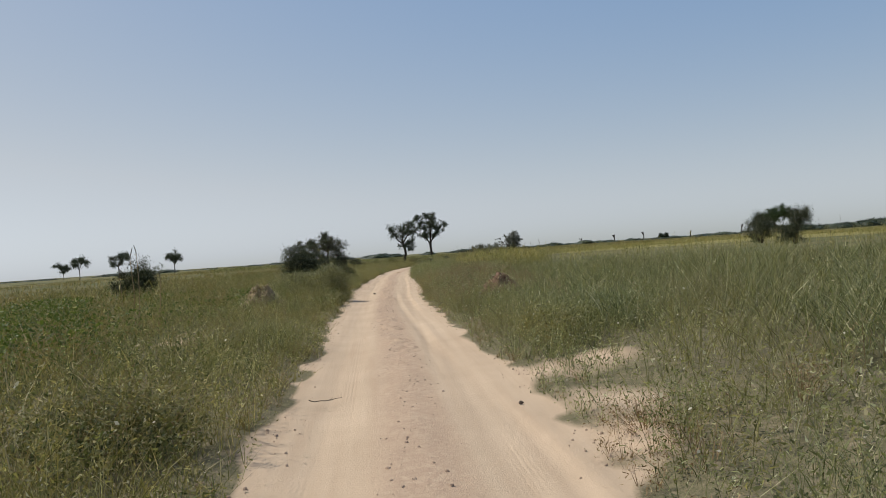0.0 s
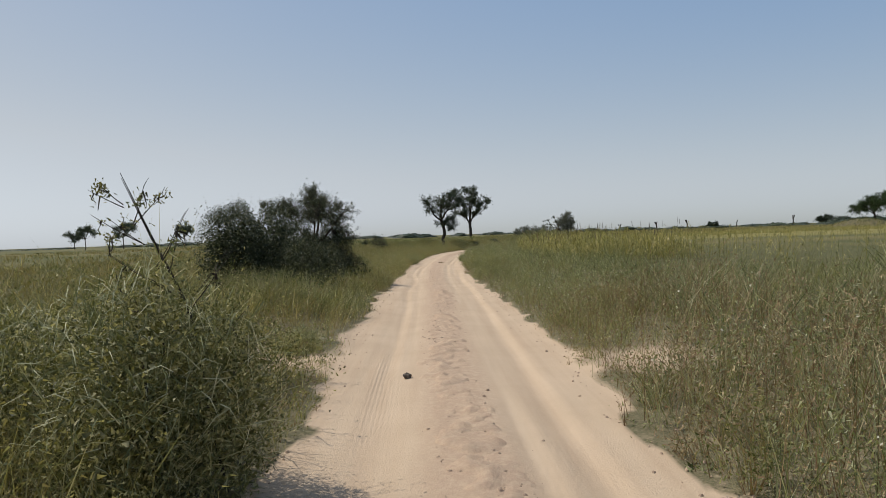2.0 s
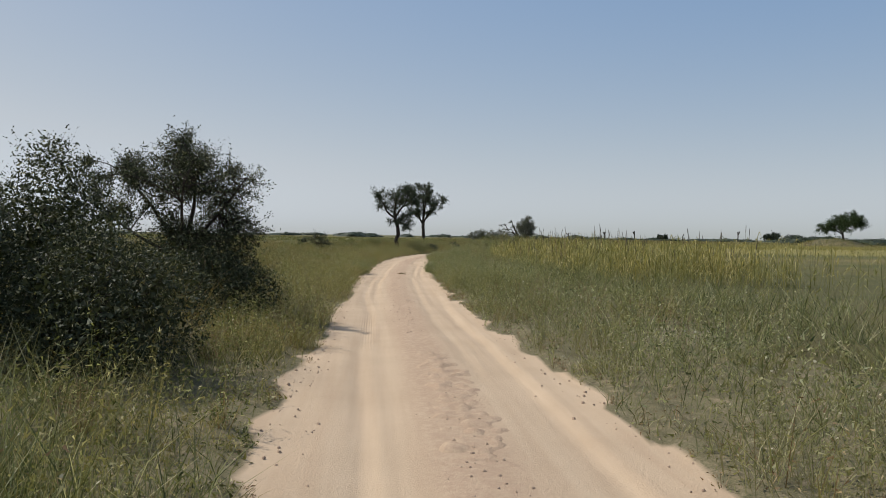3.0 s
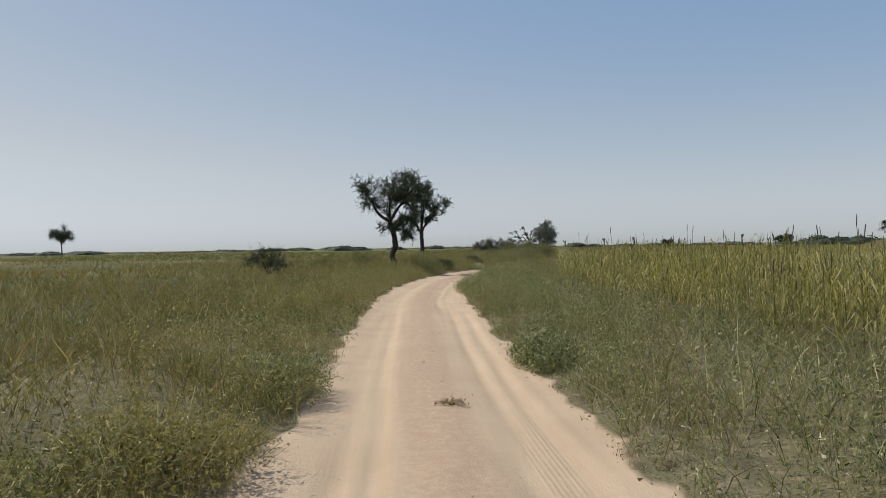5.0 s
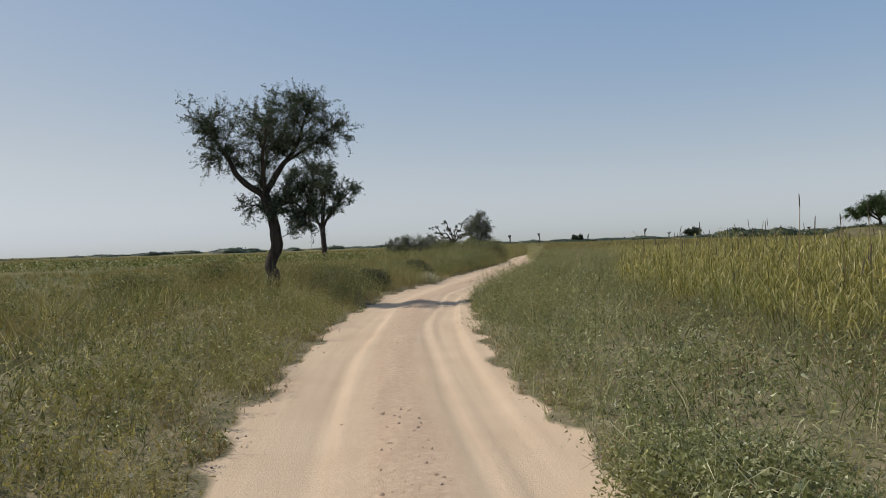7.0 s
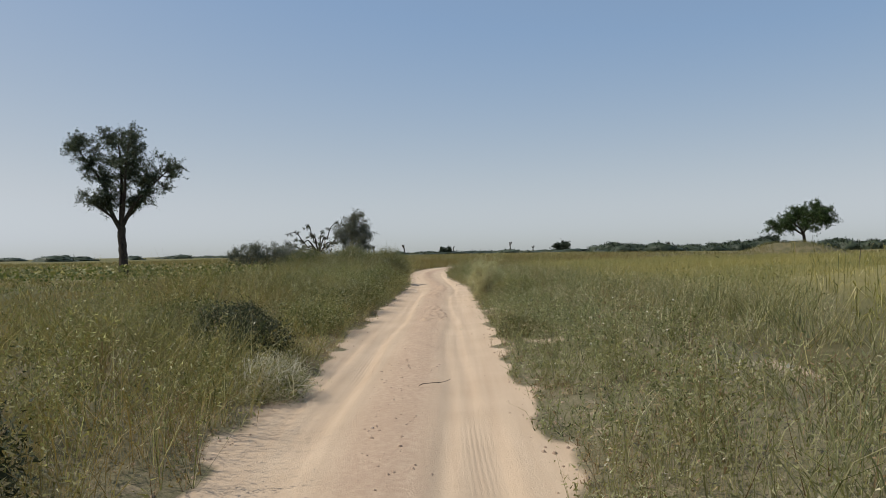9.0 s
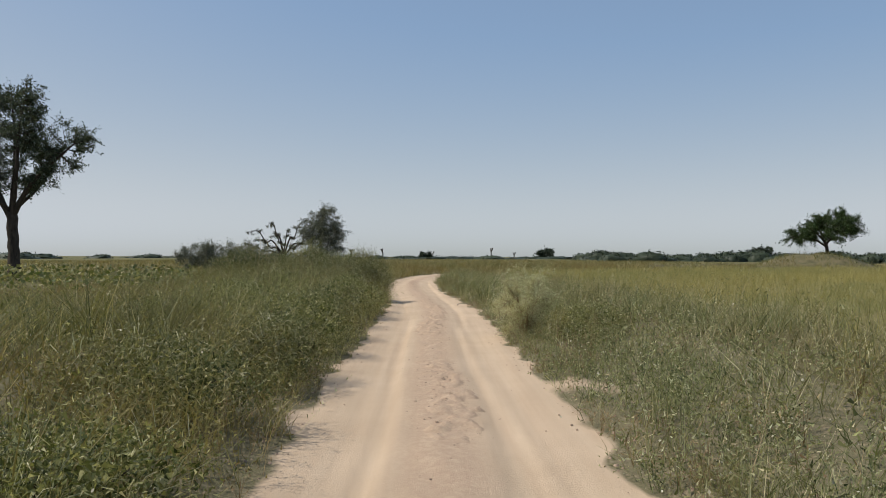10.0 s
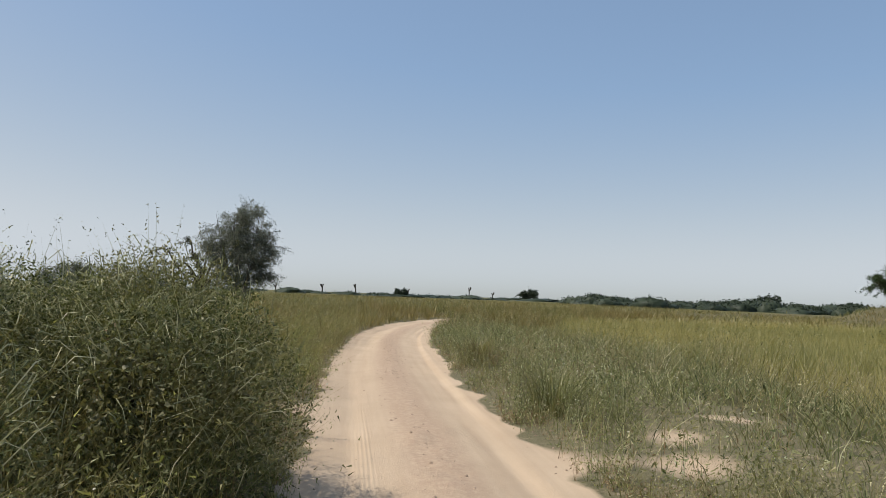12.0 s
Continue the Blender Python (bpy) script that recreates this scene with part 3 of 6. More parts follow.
def tufts(name, label, mat, seed, n, l0, l1, leaf, branches=6, leaves=12, tall=1.0, s0=42.0, s1=208.0, gate=0.0, category="weeds", side_lean=0.0):
    """Bushy little weeds: several branchlets from one root, set with fine leaflets."""
    rng = np.random.default_rng(seed)
    x, y, lat = scatter(rng, n, s0, s1, l0, l1, 0.24, 7)
    keep = (rng.random(len(x)) < 0.15 + cover(x, y, lat)) & (cover(x, y, lat) > 0.12) & ~in_crop(x, y) & (vnoise(x, y, 2.4, seed) > gate)
    x, y, lat = x[keep], y[keep], lat[keep]
    m = len(x)
    h = np.minimum(tallness(x, y, lat) * rng.uniform(0.5, 1.2, m) * (0.7 + 0.6 * vnoise(x, y, 0.8, 34)) * tall, 1.0)
    az = rng.uniform(0, 2 * np.pi, (m, branches))
    rho = np.sqrt(rng.random((m, branches)))
    r = (h * rng.uniform(0.45, 0.85, m))[:, None] * rho
    base = np.stack([x, y, bank(x, y, lat) - 0.02], 1)[:, None]
    tip = base + np.stack([r * np.cos(az), r * np.sin(az), h[:, None] * (1.05 - 0.5 * rho ** 2) * rng.uniform(0.75, 1.15, (m, branches))], -1)
    side = np.stack([-np.sin(az), np.cos(az), 0 * az], -1) * 0.003
    g = Geo()
    g.add(np.stack([base - side, base + side, tip], 2).reshape(-1, 3), tris=np.arange(3 * m * branches).reshape(-1, 3))
    f = rng.uniform(0.2, 1.06, (m, branches, leaves, 1)) ** 0.8
    b4, t4 = base[:, :, None], tip[:, :, None]
    at = b4 + (t4 - b4) * f + (t4 - b4) * (1, 1, 0) * f * (f - 1) * 0.5 + rng.normal(0, 0.022, (m, branches, leaves, 3))
    slivers(g, rng, at.reshape(-1, 3), leaf * rng.uniform(0.6, 1.6, at.size // 3), 0.3)
    stuff(name, g, mat, label, category)
    return tip[:, 0]


def seed_specks(name, seed, tips, share):
    rng = np.random.default_rng(seed)
    tips = tips[rng.random(len(tips)) < share]
    g = Geo()
    rhombs(g, rng, tips + rng.normal(0, 0.02, tips.shape), 0.010 + 0.026 * rng.random(len(tips)) ** 3, 0.7)
    stuff(name, g, M_SEED, "tiny pale seed heads on weeds beside the track", "seed heads")


for k, (a, b, n, w) in enumerate(((-3.4, -1.25, 38000, 0.007), (1.25, 3.4, 38000, 0.007), (-6.2, -3.2, 26000, 0.011), (3.2, 6.2, 26000, 0.011))):
    wild_grass("verge_grass", "tufted grey-green grass along the sandy track", M_GRASS if a > 0 else M_GRASS_L, 11 + 50 * k, n, a, b, w, 0.8, s0=42.0, s1=212.0, clump=0.08, tall=0.78)
for k, (a, b) in enumerate(((-7, -1.3), (1.3, 7))):
    wild_grass("bend_grass", "tufted olive grass round the far bend", M_GRASS_L, 91 + k, 21000, a, b, 0.026, 0.7, False, 1.15, 0.12, s0=208.0, s1=262.0)
wild_grass("field_grass", "olive and brownish wild grass of an open field", M_GRASS_L, 13, 84000, -12, -5.0, 0.013, 0.8, False, 0.9)
wild_grass("field_grass", "olive and brownish wild grass of an open field", M_GRASS_L, 43, 58000, -26, -11.5, 0.032, 0.8, False, 0.9)
wild_grass("field_grass", "grey-green wild grass of an open field", M_GRASS, 14, 80000, 5.0, 12, 0.013, 0.8, False, 0.9, gold=False)
wild_grass("field_grass", "grey-green wild grass of an open field", M_GRASS, 44, 56000, 11.5, 26, 0.032, 0.8, False, 0.9, gold=False)
wild_grass("golden_grass", "ripe golden grass field", M_GOLD, 15, 150000, 3.0, 30, 0.012, 0.55, False, 0.8, s0=138.0, s1=232.0, gold=True)
wild_grass("far_grass", "rough grass of far open fields", M_GRASS_L, 16, 38000, -110, -22, 0.06, 0.6, False, 0.95, 0.35, s0=36.0, s1=250.0)
wild_grass("far_grass", "rough grass of far open fields", M_GRASS, 17, 32000, 22, 110, 0.06, 0.6, False, 0.9, 0.35, s0=36.0, s1=250.0, gold=False)
wild_grass("golden_grass", "ripe golden grass field", M_GOLD, 18, 44000, 28, 75, 0.04, 0.5, False, 0.9, 0.3, s0=138.0, s1=250.0, gold=True)


def open_field(name, label, mat, seed, n, x0, x1, y0, y1, width, height):
    """Grass of the open land beyond the bend."""
    rng = np.random.default_rng(seed)
    x, y = rng.uniform(x0, x1, n), rng.uniform(y0, y1, n)
    keep = (np.abs(track_lat(x, y)) > 3) | (y > 205)
    x, y = x[keep], y[keep]
    m = len(x)
    g = Geo()
    blades(g, rng, x, y, land(x, y), height * rng.uniform(0.6, 1.3, m), width * rng.uniform(0.6, 1.5, m), rng.uniform(0.3, 1.2, m), False)
    stuff(name, g, mat, label, "grass")


open_field("far_grass", "olive grass of the land beyond the bend", M_GRASS_L, 19, 45000, -60, 130, 165, 300, 0.07, 0.5)
tips_l = tufts("verge_weeds", "bushy grey-green weeds crowding the track edge", M_WEED, 21, 3500, -2.8, -1.15, 0.032, 5, 11, 1.2)
tips_r = tufts("verge_weeds", "bushy grey-green weeds crowding the track edge", M_SAGE, 22, 3500, 1.15, 2.8, 0.032, 5, 11, 1.2)
tufts("outer_weeds", "bushy olive weeds among grass beside the track", M_SHRUB, 31, 1500, -6.6, -2.5, 0.038, 5, 9, 1.05)
tips_o = tufts("outer_weeds", "bushy grey-green weeds among grass beside the track", M_SAGE, 32, 1500, 2.5, 6.6, 0.038, 5, 9, 1.05)
tufts("bank_weeds", "high bushy olive weeds on the bank of the track", M_WEED, 35, 380, -4.8, -1.4, 0.034, 7, 12, 1.1, 146.0, 168.0)
tufts("bank_weeds", "high bushy green weeds on the bank of the track", M_HEDGE, 45, 420, -5.2, -1.4, 0.034, 7, 12, 1.15, 167.0, 196.0)


def ground_cover(name, label, mat, seed, n, l0, l1, leaf, s0=42.0, s1=205.0):
    """Short creeping growth that closes the gaps between the weeds."""
    rng = np.random.default_rng(seed)
    x, y, lat = scatter(rng, n, s0, s1, l0, l1, 0.07, 8)
    keep = (rng.random(len(x)) < 1.4 * cover(x, y, lat)) & ~in_crop(x, y)
    x, y, lat = x[keep], y[keep], lat[keep]
    at = np.stack([x, y, bank(x, y, lat) + 0.01 + 0.3 * rng.random(len(x)) * step(1.2, 2.2, np.abs(lat))], 1)
    g = Geo()
    slivers(g, rng, at, leaf * rng.uniform(0.5, 1.5, len(x)), 0.4, -0.8)
    stuff(name, g, mat, label, "ground cover")


for a, b, sd in ((-2.6, -1.2, 36), (1.2, 2.6, 37), (-5, -2.4, 38), (2.4, 5, 39)):
    ground_cover("ground_cover", "short creeping weeds between the grass tufts", M_SAGE if sd % 2 else M_GRASS_L, sd, 46000 if sd > 37 else 32000, a, b, 0.062 if sd > 37 else 0.042)
tufts("bank_weeds", "bushy olive-green weeds beside the track", M_SHRUB, 46, 950, -4.8, -1.25, 0.036, 5, 10, 1.1, 42.0, 92.0)
tufts("bank_weeds", "bushy olive weeds beside the track", M_WEED, 47, 700, -3.4, -1.3, 0.038, 5, 10, 1.15, 94.0, 140.0)
tufts("bank_weeds", "bushy grey-green weeds beside the track", M_SAGE, 48, 700, 1.3, 3.4, 0.038, 5, 10, 1.15, 94.0, 140.0)
tufts("edge_litter", "short reddish brown dry weeds fringing the sand", M_DRY, 33, 2400, 1.12, 1.8, 0.024, 5, 6, 0.42)
tufts("edge_litter", "short reddish brown dry weeds fringing the sand", M_DRY, 34, 1700, -1.7, -1.12, 0.024, 5, 6, 0.42)
weeds("field_weeds", "scattered leafy weeds in the field", M_SHRUB, 23, 5000, -16, -5, 0.065, 6, 1.3)
weeds("field_weeds", "scattered leafy weeds in the field", M_WEED, 24, 5000, 5, 16, 0.065, 6, 1.25)
weeds("dry_weeds", "reddish brown dried weeds at the track edge", M_DRY, 25, 3300, -4.5, -1.3, 0.034, 8, 0.8, gate=0.5)
weeds("dry_weeds", "reddish brown dried weeds at the track edge", M_DRY, 26, 5200, 1.3, 4.2, 0.034, 8, 0.8, gate=0.45)
more = np.concatenate([tips_l, tips_r, tips_r + (0.1, 0.2, 0.03), tips_o])
jit = np.random.default_rng(28)
more = np.concatenate([more, more + jit.normal(0, 0.25, more.shape) * (1, 1, 0.2)])
weeds("dry_weeds", "pale straw-coloured weeds on bare sandy soil", M_STRAW, 30, 3200, 1.5, 8.0, 0.036, 7, 0.85, s0=152.0, s1=192.0)
weeds("dry_weeds", "pale straw-coloured weeds on bare sandy soil", M_STRAW, 40, 1200, 1.6, 6.5, 0.034, 8, 0.8, gate=0.45)
weeds("dry_weeds", "reddish brown dried weeds at the track edge", M_DRY, 29, 4000, 1.4, 4.6, 0.034, 8, 0.85, s0=60.0, s1=77.0)
seed_specks("seed_heads", 27, more, 0.7)


# ---- weed clumps along the edges ----
def weed_clump(seed, mat, label, w, h, leaf, leaves=480, stems=30):
    rng = np.random.default_rng(seed)
    root = thing("weed_clump", (0, 0, -50), label, "weed clump", "weed clumps")
    g = Geo()
    a = rng.uniform(0, 2 * np.pi, stems)
    r = np.sqrt(rng.random(stems)) * w / 2
    tip = np.stack([r * np.cos(a), r * np.sin(a), h * (1.05 - (2 * r / w) ** 2 * 0.6) * rng.uniform(0.75, 1.15, stems)], 1)
    base = tip * (0.25, 0.25, 0)
    side = np.stack([-np.sin(a), np.cos(a), 0 * a], 1) * 0.004
    g.add(np.stack([base - side, base + side, tip], 1).reshape(-1, 3), tris=np.arange(3 * stems).reshape(stems, 3))
    part("stalk", g, M_DRY, root)
    g = Geo()
    k = rng.integers(0, stems, leaves)
    f = rng.uniform(0.3, 1.05, leaves)[:, None]
    bow = base[k] + (tip[k] - base[k]) * f + (tip[k] - base[k]) * (1, 1, 0) * (f * (f - 1)) * 0.5
    slivers(g, rng, bow + rng.normal(0, 0.04, (leaves, 3)), leaf * rng.uniform(0.5, 1.3, leaves), 0.4)
    part("foliage", g, mat, root)
    return root


def weed_clumps():
    kinds = [weed_clump(400, M_WEED, "low leafy grey-green weed clump at the track edge", 0.9, 0.66, 0.042),
             weed_clump(401, M_SHRUB, "low leafy dark-green weed clump at the track edge", 0.8, 0.7, 0.04),
             weed_clump(402, M_WEED, "low leafy grey-green weed clump at the track edge", 1.05, 0.6, 0.042),
             weed_clump(403, M_DRY, "low dried brown weed clump at the track edge", 0.8, 0.42, 0.03, 460, 40),
             weed_clump(404, M_SHRUB, "low leafy dark-green weed clump at the track edge", 1.0, 0.62, 0.04)]
    rng = np.random.default_rng(405)
    placed = 0
    for k in range(900):
        s, lat = rng.uniform(42, 200), rng.choice([-1, 1]) * (1.55 + 3.4 * rng.random() ** 1.5)
        x, y = on_track(s, lat)
        if rng.random() > cover(np.array([x]), np.array([y]), np.array([lat]))[0] or in_crop(np.array([x]), np.array([y]))[0] or placed >= 250:
            continue
        kind = kinds[rng.choice(5, p=[0.3, 0.2, 0.24, 0.12, 0.14])]
        z = rng.uniform(0.6, 1.15) * (0.75 if abs(lat) < 2.1 else 1.0) * (1.25 if lat < 0 and y > 100 else 1.0)
        m = Matrix.LocRotScale((x, y, float(bank(x, y, lat))), Euler((0, 0, rng.uniform(0, 6.28))), (z * 1.05, z * 1.05, z))
        if kind.location.z < -40:
            kind.matrix_basis = m
        else:
            ob = copy_thing(kind, m)
            ob.matrix_basis = m
        placed += 1


weed_clumps()
dry_tuft = weed_clump(407, M_DRY, "low dry brown weed tuft on bare sand", 1.05, 0.34, 0.026, 900, 130)
dry_tuft.location = (1.85, 6.0, float(bank(1.85, 6.0, 1.8)))


def leafy_patch():
    """A patch of bright green leafy growth in the field."""
    rng = np.random.default_rng(410)
    n = 2800
    x, y = rng.uniform(-13, -4.4, n), rng.uniform(9, 25, n)
    keep = (vnoise(x, y, 3.2, 411) > 0.42) & (rng.random(n) < cover(x, y, track_lat(x, y)))
    x, y = x[keep], y[keep]
    m, per = len(x), 12
    at = np.stack([x, y, land(x, y)], 1)[:, None] + np.stack([rng.normal(0, 0.09, (m, per)), rng.normal(0, 0.09, (m, per)), rng.uniform(0.15, 0.75, (m, per))], -1)
    g = Geo()
    slivers(g, rng, at.reshape(-1, 3), rng.uniform(0.04, 0.085, m * per), 0.6)
    stuff("leafy_growth", g, M_LUSH, "bright green leafy growth in the field", "plants")


leafy_patch()


# ---- trees and bushes ----
def woody(name, place, label, category, limbs, lobes, bark_mat, leaf_mat, leaf=0.06, slim=0.4, twig_r=0.008, per_twig=16, seed=1, droop=0.0,
          group="", fuzz=0.05, turn=0.0, sides=7, trunk_name="trunk", spread=0.5, kink=0.12, whole=False, reach=1.0):
    """A tree or bush: trunk and limbs as tapered tubes, twigs in lobes round the limbs, leaves along the twigs.
    limbs: lists of (x, y, z, radius); lobes: (x, y, z, rx, ry, rz, twigs)."""
    rng = np.random.default_rng(seed)
    root = thing(name, place, label, category, group)
    root.rotation_euler = (0, 0, turn)
    joints, bole = [], None
    for k, line in enumerate(limbs):
        p = smooth_line(line, 4)
        p[1:-1, :3] += rng.normal(0, 0.12, (len(p) - 2, 3)) * p[1:-1, 3:4]
        g = Geo()
        tube(g, p[:, :3], p[:, 3], sides if k == 0 else 5)
        limb = part(trunk_name if k == 0 else "limb", g, bark_mat, bole or root, smooth=True)
        bole = bole or limb
        joints.append(p[len(p) // (3 if k == 0 else 2):, :3])
    joints = np.concatenate(joints)
    tw, lf = Geo(), Geo()

    def rods(line, rad):
        """Three-sided rods along many short curves at once; line: n x k x 3."""
        n, k = line.shape[:2]
        way = line[:, -1] - line[:, 0]
        a = np.cross(way, rng.normal(size=(n, 3)))
        a /= np.linalg.norm(a, axis=1)[:, None] + 1e-9
        b = np.cross(way, a)
        b /= np.linalg.norm(b, axis=1)[:, None] + 1e-9
        rad = rad[None, :, None]
        ring = np.stack([line + rad * a[:, None], line + rad * (-0.5 * a + 0.87 * b)[:, None], line + rad * (-0.5 * a - 0.87 * b)[:, None]], 2)
        idx = np.arange(n)[:, None, None] * 3 * k + np.arange(k - 1)[None, :, None] * 3
        q = [np.stack([idx + i, idx + (i + 1) % 3, idx + 3 + (i + 1) % 3, idx + 3 + i], -1).reshape(-1, 4) for i in range(3)]
        tw.add(ring.reshape(-1, 3), quads=np.concatenate(q))

    def curve(a, b, c, t):
        return (1 - t) ** 2 * a + 2 * t * (1 - t) * b + t ** 2 * c

    for lx, ly, lz, rx, ry, rz, n in lobes:
        c, r = np.array([lx, ly, lz]), np.array([rx, ry, rz])
        nb = max(3, n // 11)
        d = rng.normal(size=(nb, 3))
        d /= np.linalg.norm(d, axis=1)[:, None]
        ends = c + d * r * (rng.random(nb) ** spread)[:, None]
        gap = np.linalg.norm(joints[None] - (ends - np.array([0, 0, 0.3 * rz]))[:, None], axis=2) * rng.uniform(0.8, 1.3, (nb, len(joints)))
        start = joints[np.argmin(gap, axis=1)]
        bend = (start + ends) / 2 + rng.normal(0, kink, (nb, 3)) * np.linalg.norm(ends - start, axis=1)[:, None]
        t = np.linspace(0, 1, 5)[None, :, None]
        rods(curve(start[:, None], bend[:, None], ends[:, None], t), twig_r * np.linspace(2.2, 0.8, 5))
        pick = rng.integers(0, nb, n)
        t0 = rng.uniform(0.35, 1.0, n)[:, None]
        o = curve(start[pick], bend[pick], ends[pick], t0)
        out = ends[pick] - start[pick]
        out /= np.linalg.norm(out, axis=1)[:, None] + 1e-9
        w = rng.normal(size=(n, 3)) * 0.75 + out * 0.6
        w[:, 2] += 0.2
        w /= np.linalg.norm(w, axis=1)[:, None]
        ln = reach * r.mean() * rng.uniform(0.25, 0.62, n)[:, None]
        e = o + w * ln
        e[:, 2] -= droop * ln[:, 0] * rng.uniform(0.3, 1.2, n)
        m = (o + e) / 2 + np.array([0, 0, 0.06]) * ln
        t = np.linspace(0, 1, 2)[None, :, None]
        rods(curve(o[:, None], m[:, None], e[:, None], t), twig_r * np.linspace(0.9, 0.35, 2))
        if per_twig:
            f = rng.uniform(0.1, 1.06, (n, per_twig, 1))
            at = curve(o[:, None], m[:, None], e[:, None], f) + rng.normal(0, fuzz, (n, per_twig, 3))
            (rhombs if whole else slivers)(lf, rng, at.reshape(-1, 3), leaf * rng.uniform(0.6, 1.4, n * per_twig), slim, droop * 0.6)
    tagged(part("branchwork", tw, bark_mat, root), kind="stuff")
    if per_twig:
        part("crown", lf, leaf_mat, root)
    return root


def bush(name, place, w, h, label, leaf_mat=None, category="bush", seed=1, leaf=0.055, twigs=70, per_twig=16, lobes=6, bark_mat=None, low=0.28, group="", fuzz=0.05, slim=0.42, droop=0.0,
         kink=0.12, twig_r=0.0045, whole=False):
    """A rounded, uneven bush with several stems from the ground."""
    rng = np.random.default_rng(seed * 7 + 3)
    stems, lumps = [], []
    for k in range(lobes):
        az, r = k * 2.4 + rng.uniform(-0.4, 0.4), w / 2 * (0.1 if k == 0 else rng.uniform(0.28, 0.62))
        x, y = r * math.cos(az), r * math.sin(az)
        z = h * (0.68 if k == 0 else rng.uniform(low, 0.66))
        rr = w * rng.uniform(0.27, 0.36)
        lumps.append((x, y, z, rr, rr, min(h * 0.36, z + 0.05), twigs))
        stems.append([(0.05 * x, 0.05 * y, -0.1, 0.017 * h), (x * 0.45, y * 0.45, z * 0.5, 0.011 * h), (x * 0.9, y * 0.9, z, 0.005 * h)])
    x, y = place
    return woody(name, (x, y, float(land(x, y))), label, category, stems, lumps, bark_mat or M_BARK, leaf_mat or M_BUSH, leaf, slim, twig_r, per_twig, seed, droop, group, fuzz,
                 trunk_name="stem", kink=kink, whole=whole)


def thick_bush(name, place, w, d, h, label, mat, seed, leaf=0.034, leaves=16000, blobs=11, sprays=130, category="bush", twig_mat=None, spray=0.28, group="", strands=0):
    """A dense bush leafy down to the ground: overlapping leafy domes, dark inside, with loose sprays standing out.
    w across the track, d along it."""
    rng = np.random.default_rng(seed)
    x, y = place
    root = thing(name, (x, y, float(land(x, y)) - 0.04), label, category, group)
    root.rotation_euler = (0, 0, -float(heading(s_of_y(y))))
    rho = 0.74 * np.sqrt((np.arange(blobs) + 0.3) / blobs)
    az = np.arange(blobs) * 2.4 + rng.uniform(-0.4, 0.4, blobs)
    top = h * (1.0 - 0.42 * rho ** 2) * rng.uniform(0.82, 1.08, blobs)
    c = np.stack([rho * np.cos(az) * w / 2, rho * np.sin(az) * d / 2, 0.5 * top], 1)
    r = np.stack([w * rng.uniform(0.22, 0.31, blobs), d * rng.uniform(0.22, 0.31, blobs), 0.52 * top], 1)
    for k in range(0, blobs, 2):
        g = Geo()
        bend = c[k] * (0.5, 0.5, 0.9) + rng.normal(0, 0.05, 3)
        tube(g, smooth_line([(0.12 * c[k][0], 0.12 * c[k][1], -0.08), bend, c[k] + (0, 0, 0.4 * r[k][2])], 3), np.linspace(0.016, 0.005, 7) * h ** 0.5, 5)
        part("stem", g, M_BARK, root, smooth=True)

    def spots(n, lo, hi, power):
        k = rng.choice(blobs, n, p=r[:, 0] * r[:, 2] / (r[:, 0] * r[:, 2]).sum())
        way = rng.normal(size=(n, 3))
        way /= np.linalg.norm(way, axis=1)[:, None]
        at = c[k] + way * r[k] * (lo + (hi - lo) * rng.random(n) ** power)[:, None]
        return at, way, k

    at, way, k = spots(int(leaves * 1.9), 0.72, 1.06, 0.7)
    depth = (((at[:, None] - c[None]) / r[None]) ** 2).sum(2)
    depth[np.arange(len(at)), k] = 9
    at = at[(depth.min(1) > 0.5) & (at[:, 2] > 0.03)]
    clump = 0.7 + 0.7 * vnoise(at[:, 0] * 3 + at[:, 2] * 2, at[:, 1] * 3 - at[:, 2] * 3, 0.4, seed)
    at = at[rng.random(len(at)) < clump][:leaves]
    lf = Geo()
    slivers(lf, rng, at + rng.normal(0, 0.02, at.shape), leaf * rng.uniform(0.5, 1.4, len(at)), 0.5)
    core, _, _ = spots(leaves // 4, 0.3, 0.75, 1.0)
    slivers(lf, rng, core[core[:, 2] > 0.05], leaf * 1.8 * rng.uniform(0.7, 1.3, int((core[:, 2] > 0.05).sum())), 0.7)
    base, way, _ = spots(sprays, 0.85, 1.0, 1.0)
    way[:, 2] = np.abs(way[:, 2]) * 0.9 + 0.15
    tip = base + way * (spray * rng.uniform(0.35, 1.2, sprays))[:, None] + rng.normal(0, 0.04, (sprays, 3))
    side = np.cross(tip - base, rng.normal(size=(sprays, 3)))
    side *= 0.0035 / (np.linalg.norm(side, axis=1)[:, None] + 1e-9)
    tw = Geo()
    tw.add(np.stack([base - way * 0.2 - side, base - way * 0.2 + side, tip], 1).reshape(-1, 3), tris=np.arange(3 * sprays).reshape(-1, 3))
    f = rng.uniform(0.1, 1.05, (sprays, 9, 1))
    ends = base[:, None] + (tip - base)[:, None] * f + rng.normal(0, 0.012, (sprays, 9, 3))
    slivers(lf, rng, ends.reshape(-1, 3), leaf * rng.uniform(0.5, 1.1, sprays * 9), 0.5)
